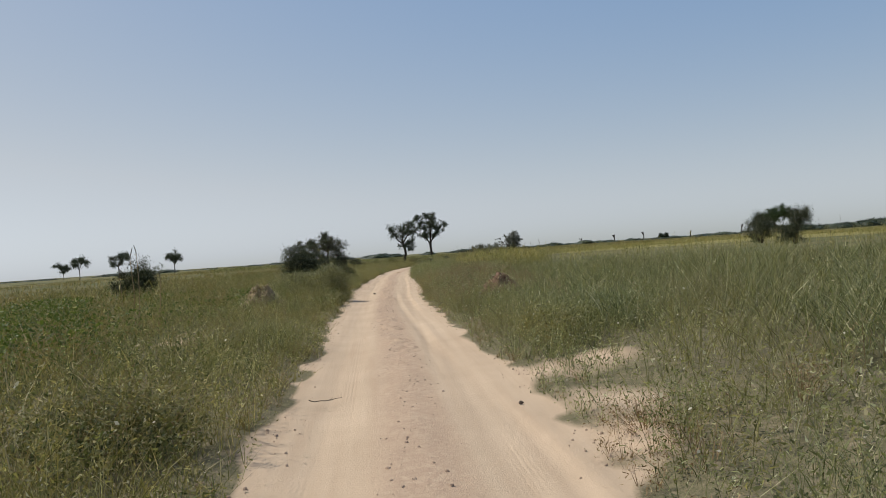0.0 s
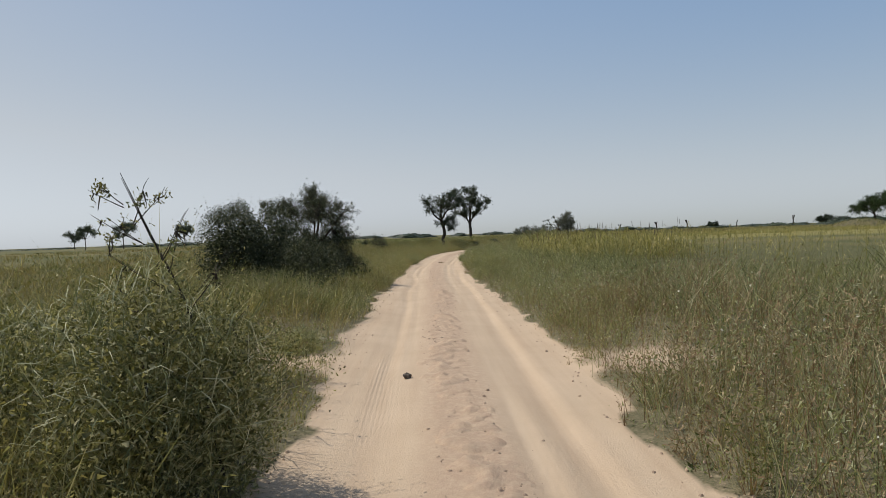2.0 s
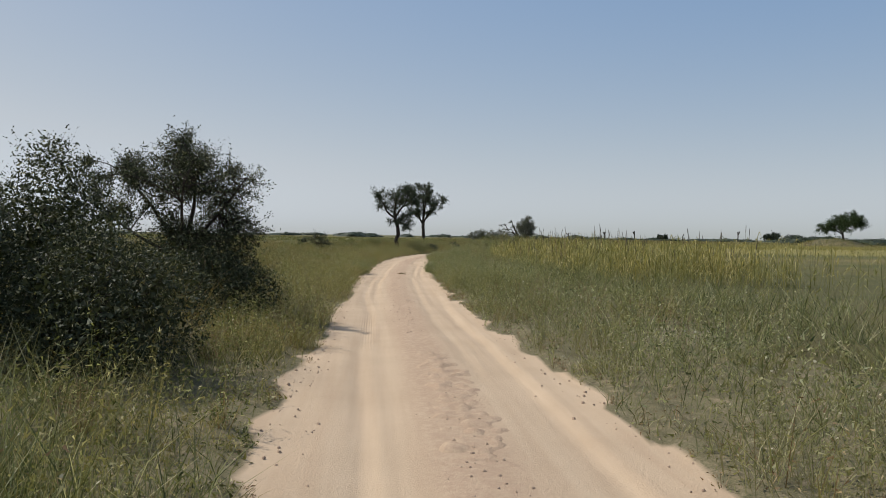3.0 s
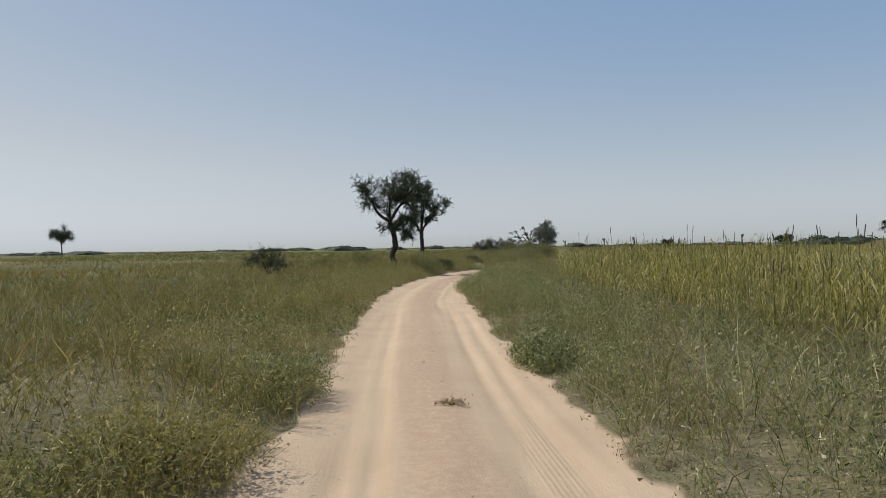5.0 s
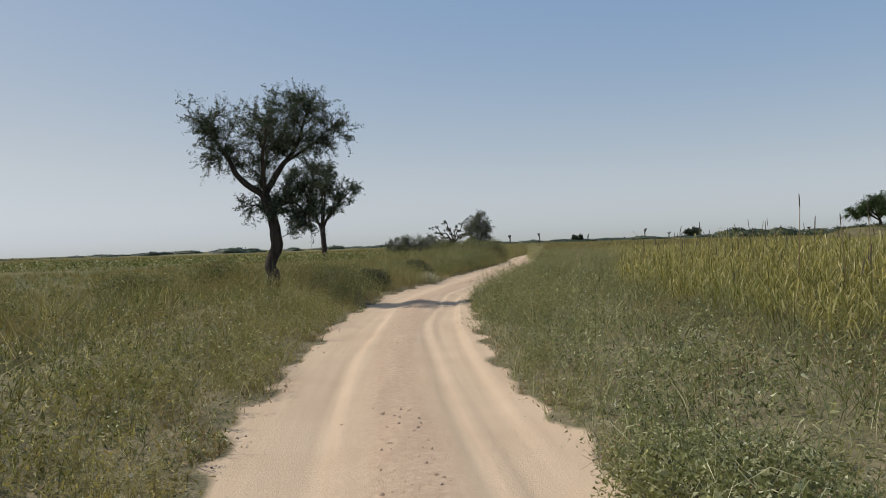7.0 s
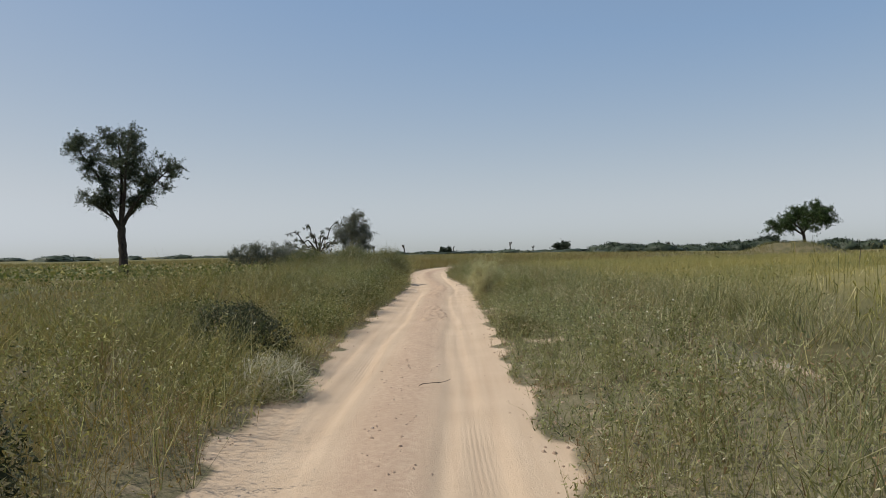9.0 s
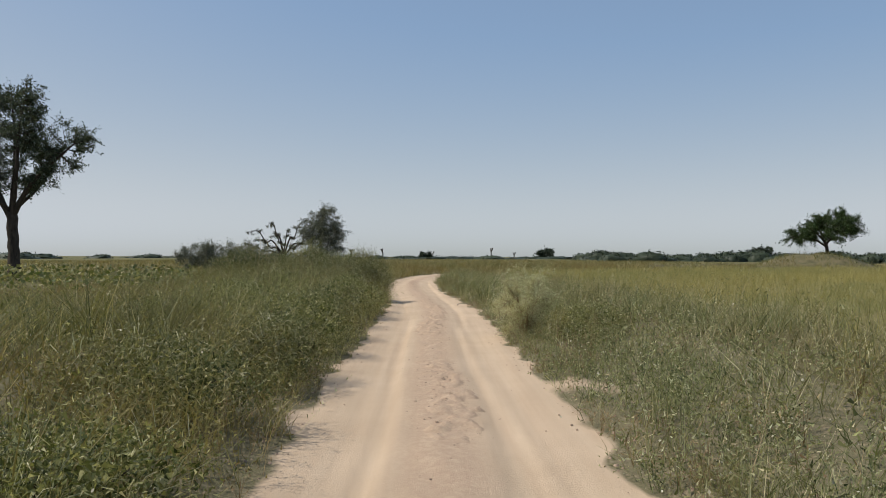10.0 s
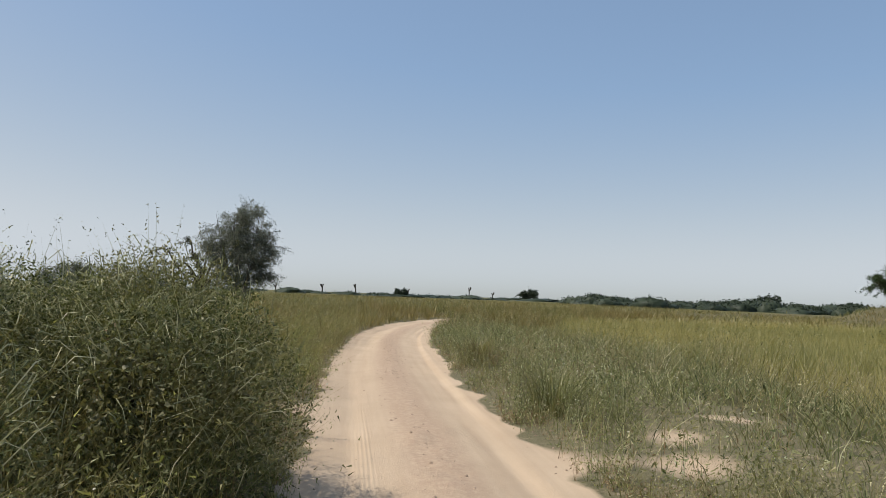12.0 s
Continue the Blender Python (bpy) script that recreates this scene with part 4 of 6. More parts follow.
    if strands:
        a, out, _ = spots(strands, 0.96, 1.06, 1.0)
        turn = np.cross(out, rng.normal(size=(strands, 3)))
        turn /= np.linalg.norm(turn, axis=1)[:, None] + 1e-9
        ln = rng.uniform(0.1, 0.3, strands)[:, None]
        up = np.array([0, 0, 1.0])
        b, e = a + (turn * 0.5 + out * 0.25 + up * 0.2) * ln, a + (turn + out * 0.25 + up * 0.1) * ln
        w2 = np.cross(turn, out) * rng.uniform(0.0016, 0.0034, (strands, 1))
        tw.add(np.stack([a - w2, a + w2, b + w2, b - w2, e], 1).reshape(-1, 3), quads=np.arange(strands)[:, None] * 5 + np.array([[0, 1, 2, 3]]), tris=np.arange(strands)[:, None] * 5 + np.array([[3, 2, 4]]))
    tagged(part("branchwork", tw, twig_mat or M_DRY, root), kind="stuff")
    part("crown", lf, mat, root)
    return root


def at_land(x, y, dz=0.0):
    return (x, y, float(land(x, y)) + dz)


def khejri_tree():
    """The crooked tree beside the track: a kinked trunk forking into a leaning left limb and an upright right one."""
    limbs = [[(0, 0, -0.3, 0.21), (-0.04, 0, 0.35, 0.18), (-0.16, 0.05, 0.85, 0.155), (0.06, 0.02, 1.35, 0.165), (-0.02, 0, 1.95, 0.145), (-0.24, 0, 2.75, 0.13)],
             [(-0.22, 0, 2.7, 0.10), (-0.85, -0.1, 3.15, 0.085), (-1.3, 0.1, 3.9, 0.06), (-1.9, 0.1, 4.7, 0.03), (-2.4, 0.2, 5.0, 0.012)],
             [(-0.22, 0, 2.7, 0.10), (0.15, 0.2, 3.4, 0.08), (0.65, 0.3, 4.1, 0.055), (0.9, 0.4, 5.0, 0.02)],
             [(-0.2, 0, 2.6, 0.07), (-0.15, -0.5, 3.6, 0.05), (0.1, -0.9, 4.6, 0.02)],
             [(-0.05, 0, 2.3, 0.05), (0.5, 0.1, 2.5, 0.035), (0.95, 0, 2.1, 0.015)],
             [(-0.15, 0, 2.2, 0.04), (-0.5, 0.1, 2.45, 0.025), (-0.8, 0.2, 2.3, 0.012)],
             [(0.3, 0.25, 3.6, 0.05), (1.1, 0.2, 4.1, 0.03), (1.9, 0.1, 4.75, 0.012)],
             [(-0.3, 0.1, 3.0, 0.05), (-0.3, 0.8, 3.9, 0.03), (-0.1, 1.2, 4.6, 0.012)]]
    lobes = [(-1.95, 0, 4.75, 0.75, 0.8, 0.5, 110), (-1.35, 0.2, 3.9, 0.75, 0.9, 0.55, 120), (-1.25, 0.0, 3.55, 0.6, 0.6, 0.45, 60), (-0.55, -0.2, 4.75, 0.7, 0.9, 0.5, 100),
             (0.35, 0.1, 5.25, 0.65, 0.8, 0.62, 120), (1.1, 0.2, 5.0, 0.75, 0.8, 0.6, 120), (1.55, 0.1, 4.3, 0.7, 0.7, 0.5, 100), (0.75, 0.3, 4.1, 0.85, 0.8, 0.7, 190), (1.0, 0.1, 3.4, 0.6, 0.6, 0.5, 90),
             (-0.1, 0, 4.0, 0.8, 0.7, 0.6, 110), (-0.5, 0.1, 3.3, 0.5, 0.5, 0.45, 50), (0.2, -0.8, 4.4, 0.8, 0.6, 0.6, 80), (-0.1, 1.0, 4.3, 0.8, 0.6, 0.6, 80), (0.75, 0, 2.2, 0.6, 0.5, 0.6, 170), (0.55, 0.1, 3.0, 0.55, 0.5, 0.5, 60),
             (-0.5, 0.1, 2.55, 0.5, 0.5, 0.45, 90), (0.3, -0.2, 2.5, 0.6, 0.5, 0.5, 120)]
    woody("khejri_tree", at_land(0.78, 101.55), "dark crooked desert tree with ragged feathery crown beside the track", "tree", limbs, lobes, M_BARK, M_KHEJRI,
          0.062, 0.34, 0.006, 34, 41, 0.02, fuzz=0.034, turn=radians(-13), sides=9, reach=1.5)


def forked_tree():
    """The tall tree out in the field: a straight bole forking into four steep limbs."""
    limbs = [[(0.05, 0, -0.3, 0.33), (0.02, 0, 1.0, 0.26), (-0.05, 0, 2.2, 0.24), (-0.12, 0, 3.1, 0.24)],
             [(-0.2, 0, 3.0, 0.15), (-0.75, 0, 4.3, 0.13), (-1.1, 0.2, 5.8, 0.10), (-2.3, 0.3, 7.8, 0.05), (-3.0, 0.2, 8.8, 0.02)],
             [(-0.12, 0, 3.0, 0.15), (-0.15, 0.3, 4.8, 0.12), (-0.2, 0.5, 6.8, 0.09), (-0.4, 0.5, 9.2, 0.03)],
             [(-0.05, 0, 3.0, 0.15), (0.7, -0.2, 4.4, 0.11), (1.7, -0.3, 5.6, 0.08), (2.9, -0.3, 6.8, 0.03)],
             [(0.0, -0.1, 3.1, 0.12), (0.35, -0.5, 5.2, 0.10), (0.6, -0.8, 7.2, 0.06), (0.9, -0.9, 8.9, 0.02)],
             [(-0.15, 0, 3.3, 0.09), (-0.9, -0.7, 4.2, 0.06), (-1.5, -1.2, 4.9, 0.02)],
             [(0, 0.2, 3.4, 0.09), (0.8, 1.2, 5.0, 0.06), (1.1, 1.9, 6.8, 0.02)]]
    lobes = [(-2.7, 0.2, 8.8, 1.15, 1.1, 0.85, 120), (-1.1, 0.3, 9.1, 1.1, 1.2, 0.9, 120), (0.7, -0.6, 8.9, 1.1, 1.2, 0.95, 130), (2.6, -0.3, 6.8, 1.25, 1.2, 0.95, 130),
             (1.0, -0.7, 7.3, 1.1, 1.1, 0.9, 90), (-1.3, 0.2, 6.8, 1.2, 1.2, 1.0, 110), (0.9, 1.5, 6.6, 1.1, 1.0, 1.0, 90), (-0.2, 0.4, 5.6, 0.9, 1.0, 0.8, 60),
             (-1.4, -0.9, 4.8, 0.95, 0.9, 0.85, 90), (1.3, -0.2, 4.9, 0.8, 0.9, 0.7, 60), (-2.2, 0, 7.4, 1.0, 1.0, 0.8, 90), (-0.9, 0.2, 4.6, 0.9, 0.9, 0.7, 90), (0.6, 0.4, 4.4, 0.8, 0.9, 0.7, 80), (1.9, 0.2, 5.8, 0.9, 0.9, 0.7, 80)]
    limbs = [[(x, y, z if z < 3 else 3 + 0.88 * (z - 3), r) for x, y, z, r in line] for line in limbs]
    lobes = [(0.97 * a, b, 3 + 0.89 * (c - 3), 1.06 * d, 1.08 * e, f, n) for a, b, c, d, e, f, n in lobes + [(0.0, 0.2, 7.4, 1.2, 1.2, 1.0, 120)]]
    woody("forked_tree", at_land(6.3, 152.5), "tall dark-leaved tree with a straight forked trunk in a field", "tree", limbs, lobes, M_BARK, M_KHEJRI,
          0.12, 0.42, 0.011, 24, 42, 0.05, fuzz=0.07, turn=radians(-24), sides=9, reach=1.3)


def grey_tree():
    stems = [[(0.1 * math.cos(a), 0.1 * math.sin(a), -0.2, 0.09), (0.35 * r * math.cos(a), 0.35 * r * math.sin(a), 1.6, 0.06), (r * math.cos(a) * 0.8, r * math.sin(a) * 0.8, 3.3, 0.03),
              (r * math.cos(a), r * math.sin(a), 4.2, 0.01)] for a, r in ((0.2, 0.9), (1.5, 0.7), (2.8, 1.1), (4.0, 0.8), (5.2, 1.0), (3.3, 0.3))]
    lobes = [(0.1, 0, 3.9, 1.1, 1.1, 0.85, 240), (0.9, 0.1, 3.0, 0.9, 1.0, 0.9, 220), (-0.9, 0.1, 3.0, 0.9, 1.0, 0.9, 220), (0.1, 0.9, 2.8, 1.0, 0.8, 1.0, 130), (0, -0.9, 2.8, 1.0, 0.8, 1.0, 130),
             (1.0, 0, 1.9, 0.75, 0.8, 0.8, 130), (-0.9, 0, 1.9, 0.7, 0.8, 0.8, 110), (0, 0, 1.4, 0.9, 0.9, 0.7, 100)]
    stems = [[(1.0 * x, 1.0 * y, 1.02 * z, 0.6 * r) for x, y, z, r in line] for line in stems]
    lobes = [(1.0 * x, 1.0 * y, 1.02 * z, 1.05 * a, 1.05 * b, 1.05 * c, int(1.7 * n)) for x, y, z, a, b, c, n in lobes]
    woody("grey_tree", at_land(24.3, 163.0), "wispy grey-green tree of fine drooping twigs", "tree", stems, lobes, M_GREYBARK, M_GREY, 0.10, 0.2, 0.005, 20, 43, 0.4, fuzz=0.06)


def broken_tree():
    """A nearly bare tree with hacked, angular boughs."""
    rng = np.random.default_rng(44)
    limbs = [[(0, 0, -0.2, 0.17), (0.05, 0, 0.6, 0.15), (0, 0, 1.3, 0.13)]]
    for a, r, z in ((0.1, 2.3, 3.0), (2.9, 2.4, 3.4), (3.3, 1.9, 2.5), (0.4, 1.7, 3.9), (1.8, 1.4, 3.2), (4.6, 1.6, 2.9), (2.4, 1.1, 4.1), (5.6, 1.5, 2.3), (3.0, 2.6, 2.0)):
        r *= 1.05
        c, s = math.cos(a), math.sin(a)
        limbs.append([(0, 0, 1.1, 0.085), (0.4 * r * c, 0.4 * r * s, 1.0 + (z - 1) * 0.65, 0.07), (0.62 * r * c, 0.62 * r * s, 1.0 + (z - 1) * 0.6, 0.06),
                      (0.9 * r * c, 0.9 * r * s, z, 0.045), (1.25 * r * c, 1.25 * r * s, z + rng.uniform(-0.3, 0.5), 0.02)])
    lobes = [(0, 0, 1.6, 1.3, 1.3, 0.9, 110)] + [(*line[k][:3], 0.55, 0.55, 0.22, 11) for line in limbs[1:] for k in (2, 3, 4)]
    woody("broken_tree", at_land(26.0, 181), "half-bare tree with dark angular broken boughs", "tree", limbs, lobes, M_BARK, M_BUSH, 0.10, 0.45, 0.012, 14, 45, fuzz=0.07)


def mound_tree():
    """The low spreading tree on its sand mound."""
    x, y = 86.0, 172.0
    g = Geo()
    u, v = np.meshgrid(np.linspace(-1, 1, 41), np.linspace(-1, 1, 31))
    r = np.hypot(u, v)
    hx, hy = u * 11.5, v * 8.0
    hz = 1.7 * (1 - step(0.15, 1.0, r)) * (0.8 + 0.5 * vnoise(hx + 50, hy, 3.5, 51)) - 0.35
    g.add(np.stack([x - 1.5 + hx.ravel(), y + hy.ravel(), float(land(x, y)) + hz.ravel()], 1), quads=grid_faces(41, 31))
    ob = new("sand_mound", g.mesh("sand_mound", M_DUNE, True))
    tagged(ob, "low grassy sand mound at the field edge", "mound", "", "structure")
    rng = np.random.default_rng(52)
    a, rr = rng.uniform(0, 2 * np.pi, 5000), np.sqrt(rng.random(5000))
    px, py = rr * np.cos(a), rr * np.sin(a)
    pz = 1.7 * (1 - step(0.15, 1.0, rr)) * (0.8 + 0.5 * vnoise(px * 11.5 + 50, py * 8, 3.5, 51)) - 0.35
    ok = (rng.random(5000) < step(0.3, 0.6, vnoise(px * 11.5, py * 8, 2.5, 53)))
    g = Geo()
    blades(g, rng, (x - 1.5 + px * 11.5)[ok], (y + py * 8)[ok], float(land(x, y)) + pz[ok], rng.uniform(0.2, 0.55, ok.sum()), rng.uniform(0.03, 0.07, ok.sum()), rng.uniform(0.3, 0.9, ok.sum()), False)
    stuff("mound_grass", g, M_GRASS_L, "dry grass on a sand mound", "grass")
    limbs = [[(0, 0, -0.4, 0.26), (0.1, 0, 0.7, 0.2), (-0.1, 0, 1.5, 0.19)], [(-0.1, 0, 1.2, 0.13), (-1.5, 0.3, 2.0, 0.09), (-3.6, 0.2, 2.1, 0.03)], [(0, 0, 1.4, 0.13), (1.2, -0.2, 2.7, 0.09), (2.9, 0, 3.6, 0.03)],
             [(-0.1, 0, 1.4, 0.13), (-0.4, 0.6, 2.8, 0.09), (-0.3, 1.2, 4.0, 0.03)], [(0, 0, 1.3, 0.1), (0.5, -1.2, 2.5, 0.07), (0.8, -2.4, 3.0, 0.02)], [(0, 0, 1.4, 0.1), (-1.6, -0.9, 2.6, 0.07), (-2.6, -1.6, 2.9, 0.02)]]
    lobes = [(-3.0, 0.1, 2.3, 1.5, 1.5, 0.75, 110), (-1.6, 0, 3.1, 1.5, 1.6, 0.9, 140), (0.2, 0.2, 3.5, 1.6, 1.7, 1.1, 150), (2.0, 0, 3.7, 1.5, 1.5, 1.2, 150), (3.2, 0, 2.9, 1.2, 1.3, 1.1, 100),
             (0.6, -1.8, 2.9, 1.4, 1.1, 0.9, 90), (-0.5, 1.6, 3.2, 1.6, 1.1, 0.9, 90), (1.7, 0.2, 4.7, 0.9, 0.9, 0.7, 50)]
    limbs = [[(1.02 * x, 1.1 * y, 1.1 * z, r) for x, y, z, r in line] for line in limbs]
    lobes = [(1.02 * a, 1.1 * b, 1.1 * c - 0.1, 1.08 * d, 1.15 * e, 1.55 * f, int(1.5 * n)) for a, b, c, d, e, f, n in lobes]
    woody("acacia_tree", (x, y, float(land(x, y)) + 1.3), "low spreading bright-green acacia on a sand mound", "tree", limbs, lobes, M_BARK, M_ACACIA, 0.24, 0.3, 0.016, 16, 46, 0.5, fuzz=0.12, turn=radians(-27))


khejri_tree()
forked_tree()
grey_tree()
broken_tree()
mound_tree()

# bushes beside the first half of the track
thick_bush("thorn_bush", (-2.55, 28.2), 1.2, 1.6, 1.42, "dense olive thorn bush with light twigs at the track edge", M_THORN, 61, 0.028, 14000, 9, 420, spray=0.45, strands=2400, twig_mat=M_STRAND)
thick_bush("thorn_bush", (-3.75, 28.9), 2.2, 1.9, 1.2, "low brownish-green thorn bush among dry weeds", M_THORN, 62, 0.03, 15000, 11, 420, spray=0.4, strands=2400, twig_mat=M_STRAND)
thick_bush("thorn_bush", (-3.3, 31.6), 1.7, 1.7, 0.95, "low dark thorn bush among weeds", M_THORN, 63, 0.034, 9000, 9, 130)
thick_bush("weedy_bush", (-2.35, 25.6), 0.9, 1.4, 0.62, "low leafy green bush at the track edge", M_THICK, 64, 0.03, 6000, 7, 120)
thick_bush("weedy_bush", (-2.6, 23.4), 1.1, 1.3, 0.55, "low leafy green bush at the track edge", M_SHRUB, 65, 0.03, 6000, 7, 120)
thick_bush("weedy_bush", (-2.5, 6.5), 1.7, 1.9, 0.58, "low leafy dark-green bush at the track edge", M_THICK, 60, 0.03, 8000, 8, 160)
for x, y, w, d, h, mat, what in ((2.3, 11.6, 1.2, 1.6, 0.72, M_WEED, "bushy grey-green weed clump at the track edge"), (3.4, 12.6, 1.4, 1.6, 0.6, M_SAGE, "low grey-green weed clump behind bare sand"),
                                 (-2.0, 66.0, 1.1, 1.8, 0.55, M_SAGE, "bushy grey-green weed clump at the track edge"), (-2.5, 63.2, 1.4, 1.8, 0.55, M_WEED, "bushy olive weed clump at the track edge"),
                                 (1.25, 67.6, 0.8, 1.3, 0.48, M_SAGE, "bushy grey-green weed clump at the track edge"), (-2.4, 76.6, 1.3, 2.0, 0.5, M_WEED, "bushy olive weed clump at the track edge"),
                                 (2.6, 83.6, 1.2, 2.0, 0.6, M_SAGE, "bushy grey-green weed clump at the track edge"), (2.3, 36.8, 1.2, 1.8, 0.5, M_WEED, "bushy grey-green weed clump at the track edge")):
    thick_bush("weed_bush", (x, y), w, d, h, what, mat, int(100 * y), 0.028, 6000, 9, 220, "weeds", M_STRAND, 0.22, "edge weed bushes", 400)
thick_bush("weed_bush", (-2.65, 33.9), 0.7, 0.8, 0.34, "small grey-green dry weed on bare soil", M_SAGE, 133, 0.022, 3500, 7, 160, "weeds", M_STRAND, 0.18, "edge weed bushes", 300)
thick_bush("weed_bush", (6.75, 109.9), 0.9, 1.3, 0.42, "pale grey feathery weed at the track edge", M_SAGE, 134, 0.022, 4500, 8, 260, "weeds", M_SEED, 0.24, "edge weed bushes", 1300)
thick_bush("large_bush", (-5.65, 42.8), 1.5, 2.0, 2.6, "large dense dark-leaved bush beside the track", M_BUSH, 66, 0.042, 24000, 15, 300, twig_mat=M_BARK, spray=0.34)
thick_bush("large_bush", (-5.05, 44.5), 1.5, 2.0, 2.35, "large dense dark-leaved bush beside the track", M_BUSH, 67, 0.042, 16000, 12, 200, twig_mat=M_BARK, spray=0.4)
thick_bush("low_bush", (-4.0, 43.0), 1.8, 1.9, 1.5, "rounded dark bush with sunlit top among larger ones", M_BUSH, 68, 0.036, 15000, 11, 200, twig_mat=M_BARK)
thick_bush("low_bush", (-4.1, 47.8), 2.3, 1.8, 1.15, "low dark bush round the foot of a small tree", M_BUSH, 69, 0.036, 10000, 9, 130)


def bush_tree():
    """The round-headed small tree at the end of the bushes, fine boughs reaching left."""
    limbs = [[(0, 0, -0.2, 0.085), (0.03, 0, 0.6, 0.07), (0.0, 0, 1.2, 0.06)], [(0.0, 0, 0.9, 0.04), (-0.5, 0.1, 1.7, 0.028), (-1.0, 0.1, 2.3, 0.012), (-1.35, 0.1, 2.45, 0.006)], [(0.0, 0, 1.1, 0.045), (0.1, 0.2, 1.9, 0.03), (0.0, 0.3, 2.7, 0.01)],
             [(0.0, 0, 1.0, 0.04), (0.5, 0, 1.6, 0.025), (0.9, 0, 2.2, 0.01)], [(0.0, 0, 0.9, 0.04), (0.1, -0.6, 1.6, 0.025), (0.2, -0.9, 2.1, 0.01)], [(0.0, 0, 0.8, 0.04), (-0.7, -0.3, 1.3, 0.022), (-1.2, -0.2, 1.75, 0.008)]]
    lobes = [(-0.1, 0.1, 2.5, 0.62, 0.7, 0.42, 150), (0.45, 0, 2.25, 0.6, 0.6, 0.45, 150), (-0.6, 0.1, 2.15, 0.6, 0.7, 0.42, 130), (0.75, 0.1, 1.7, 0.48, 0.6, 0.55, 150), (0.1, 0.4, 1.7, 0.75, 0.7, 0.6, 130),
             (0.1, -0.6, 1.8, 0.7, 0.6, 0.6, 130), (-0.95, 0.0, 1.8, 0.5, 0.5, 0.4, 80), (-1.0, 0.1, 2.35, 0.45, 0.4, 0.2, 40), (0.6, 0, 1.0, 0.6, 0.7, 0.55, 170), (-0.2, 0.1, 1.1, 0.6, 0.7, 0.5, 130), (0.95, -0.1, 0.55, 0.45, 0.5, 0.45, 110),
             (0.2, -0.3, 0.6, 0.8, 0.6, 0.55, 130)]
    limbs = [[(1.15 * x, 1.15 * y, 1.04 * z, r) for x, y, z, r in line] for line in limbs]
    lobes = [(1.15 * a, 1.15 * b, 1.04 * c, 1.2 * d, 1.2 * e, 1.15 * f, n) for a, b, c, d, e, f, n in lobes]
    woody("small_tree", at_land(-4.55, 48.7), "round-headed small tree with dense dark leaves beside the track", "tree", limbs, lobes, M_BARK, M_BUSH, 0.042, 0.45, 0.006, 36, 66, 0.1, fuzz=0.045, reach=1.15)


bush_tree()


def thorn_stem(x, y, seed):
    """One tall dry forked stem rising out of the bush."""
    rng = np.random.default_rng(seed)
    limbs = [[(0, 0, 0, 0.011), (-0.1, 0, 0.55, 0.009), (-0.2, 0.05, 1.1, 0.007), (-0.42, 0.05, 1.6, 0.005), (-0.6, 0.05, 2.0, 0.002)]]
    tips = []
    for z, dx, dz in ((0.5, 0.3, 0.4), (0.62, -0.42, 0.3), (0.8, 0.34, 0.3), (0.95, -0.4, 0.28), (1.1, 0.3, 0.34), (1.25, -0.36, 0.2), (1.4, 0.22, 0.3), (1.55, -0.3, 0.16), (1.68, 0.16, 0.22), (1.8, -0.2, 0.1)):
        bx, dy = -0.2 * z - 0.06 * max(0, z - 1.1) * 5, rng.uniform(-0.2, 0.2)
        limbs.append([(bx, 0, z, 0.004), (bx + dx * 0.45, dy * 0.5, z + dz * 0.5, 0.003), (bx + dx * 0.8, dy, z + dz * 0.95, 0.002), (bx + dx, dy, z + dz * 1.2, 0.0015)])
        tips.append((bx + dx * 0.7, dy * 0.8, z + dz * 0.6, 0.09, 0.08, 0.1, 5))
    woody("thorn_plant", at_land(x, y), "tall dry forked thorny stem above a bush", "plant", limbs, tips, M_BARK, M_THICK, 0.026, 0.5, 0.003, 8, seed, trunk_name="stem", fuzz=0.02)


thorn_stem(-2.15, 28.3, 67)
thorn_stem(-2.3, 28.7, 167)
bush("dark_bush", (-13.6, 41.6), 1.9, 2.2, "dark upright bush standing in the field", M_BUSH, seed=69, leaf=0.09, twigs=70, per_twig=16, lobes=6, low=0.2, fuzz=0.12)
bush("dark_bush", (-14.9, 42.6), 1.3, 1.6, "dark upright bush standing in the field", M_BUSH, seed=70, leaf=0.09, twigs=60, per_twig=14, lobes=5, low=0.2, fuzz=0.12)
bush("round_bush", (36.8, 76.6), 3.6, 3.5, "rounded dark bush standing above the crop", M_BUSH, seed=71, leaf=0.12, twigs=70, per_twig=18, lobes=8, low=0.25, fuzz=0.16)
bush("round_bush", (34.9, 66.2), 3.4, 3.5, "rounded dark bush standing above the crop", M_BUSH, seed=72, leaf=0.12, twigs=70, per_twig=18, lobes=8, low=0.25, fuzz=0.16)
# the middle stretch
bush("small_shrub", (-5.45, 95.4), 2.7, 1.4, "small dark shrub with thin stiff twigs in the grass", M_BUSH, seed=73, leaf=0.045, twigs=60, per_twig=14, lobes=9, low=0.3)
bush("small_shrub", (-7.5, 104.0), 1.2, 1.0, "small dark shrub with thin stiff twigs in the grass", M_BUSH, seed=74, leaf=0.05, twigs=40, per_twig=12, lobes=5)
thick_bush("low_bush", (-3.2, 103.5), 2.2, 2.0, 0.75, "low olive bush in the grass", M_THICK, 75, 0.045, 4500, 9, 90)
thick_bush("low_bush", (2.3, 103.4), 2.4, 2.4, 0.95, "low dark-green bush beside the crooked tree", M_THICK, 76, 0.036, 11000, 11, 170)
thick_bush("low_bush", (4.0, 106.0), 1.5, 2.0, 0.75, "low dark-green bush beside the track", M_BUSH, 77, 0.036, 7000, 8, 120)
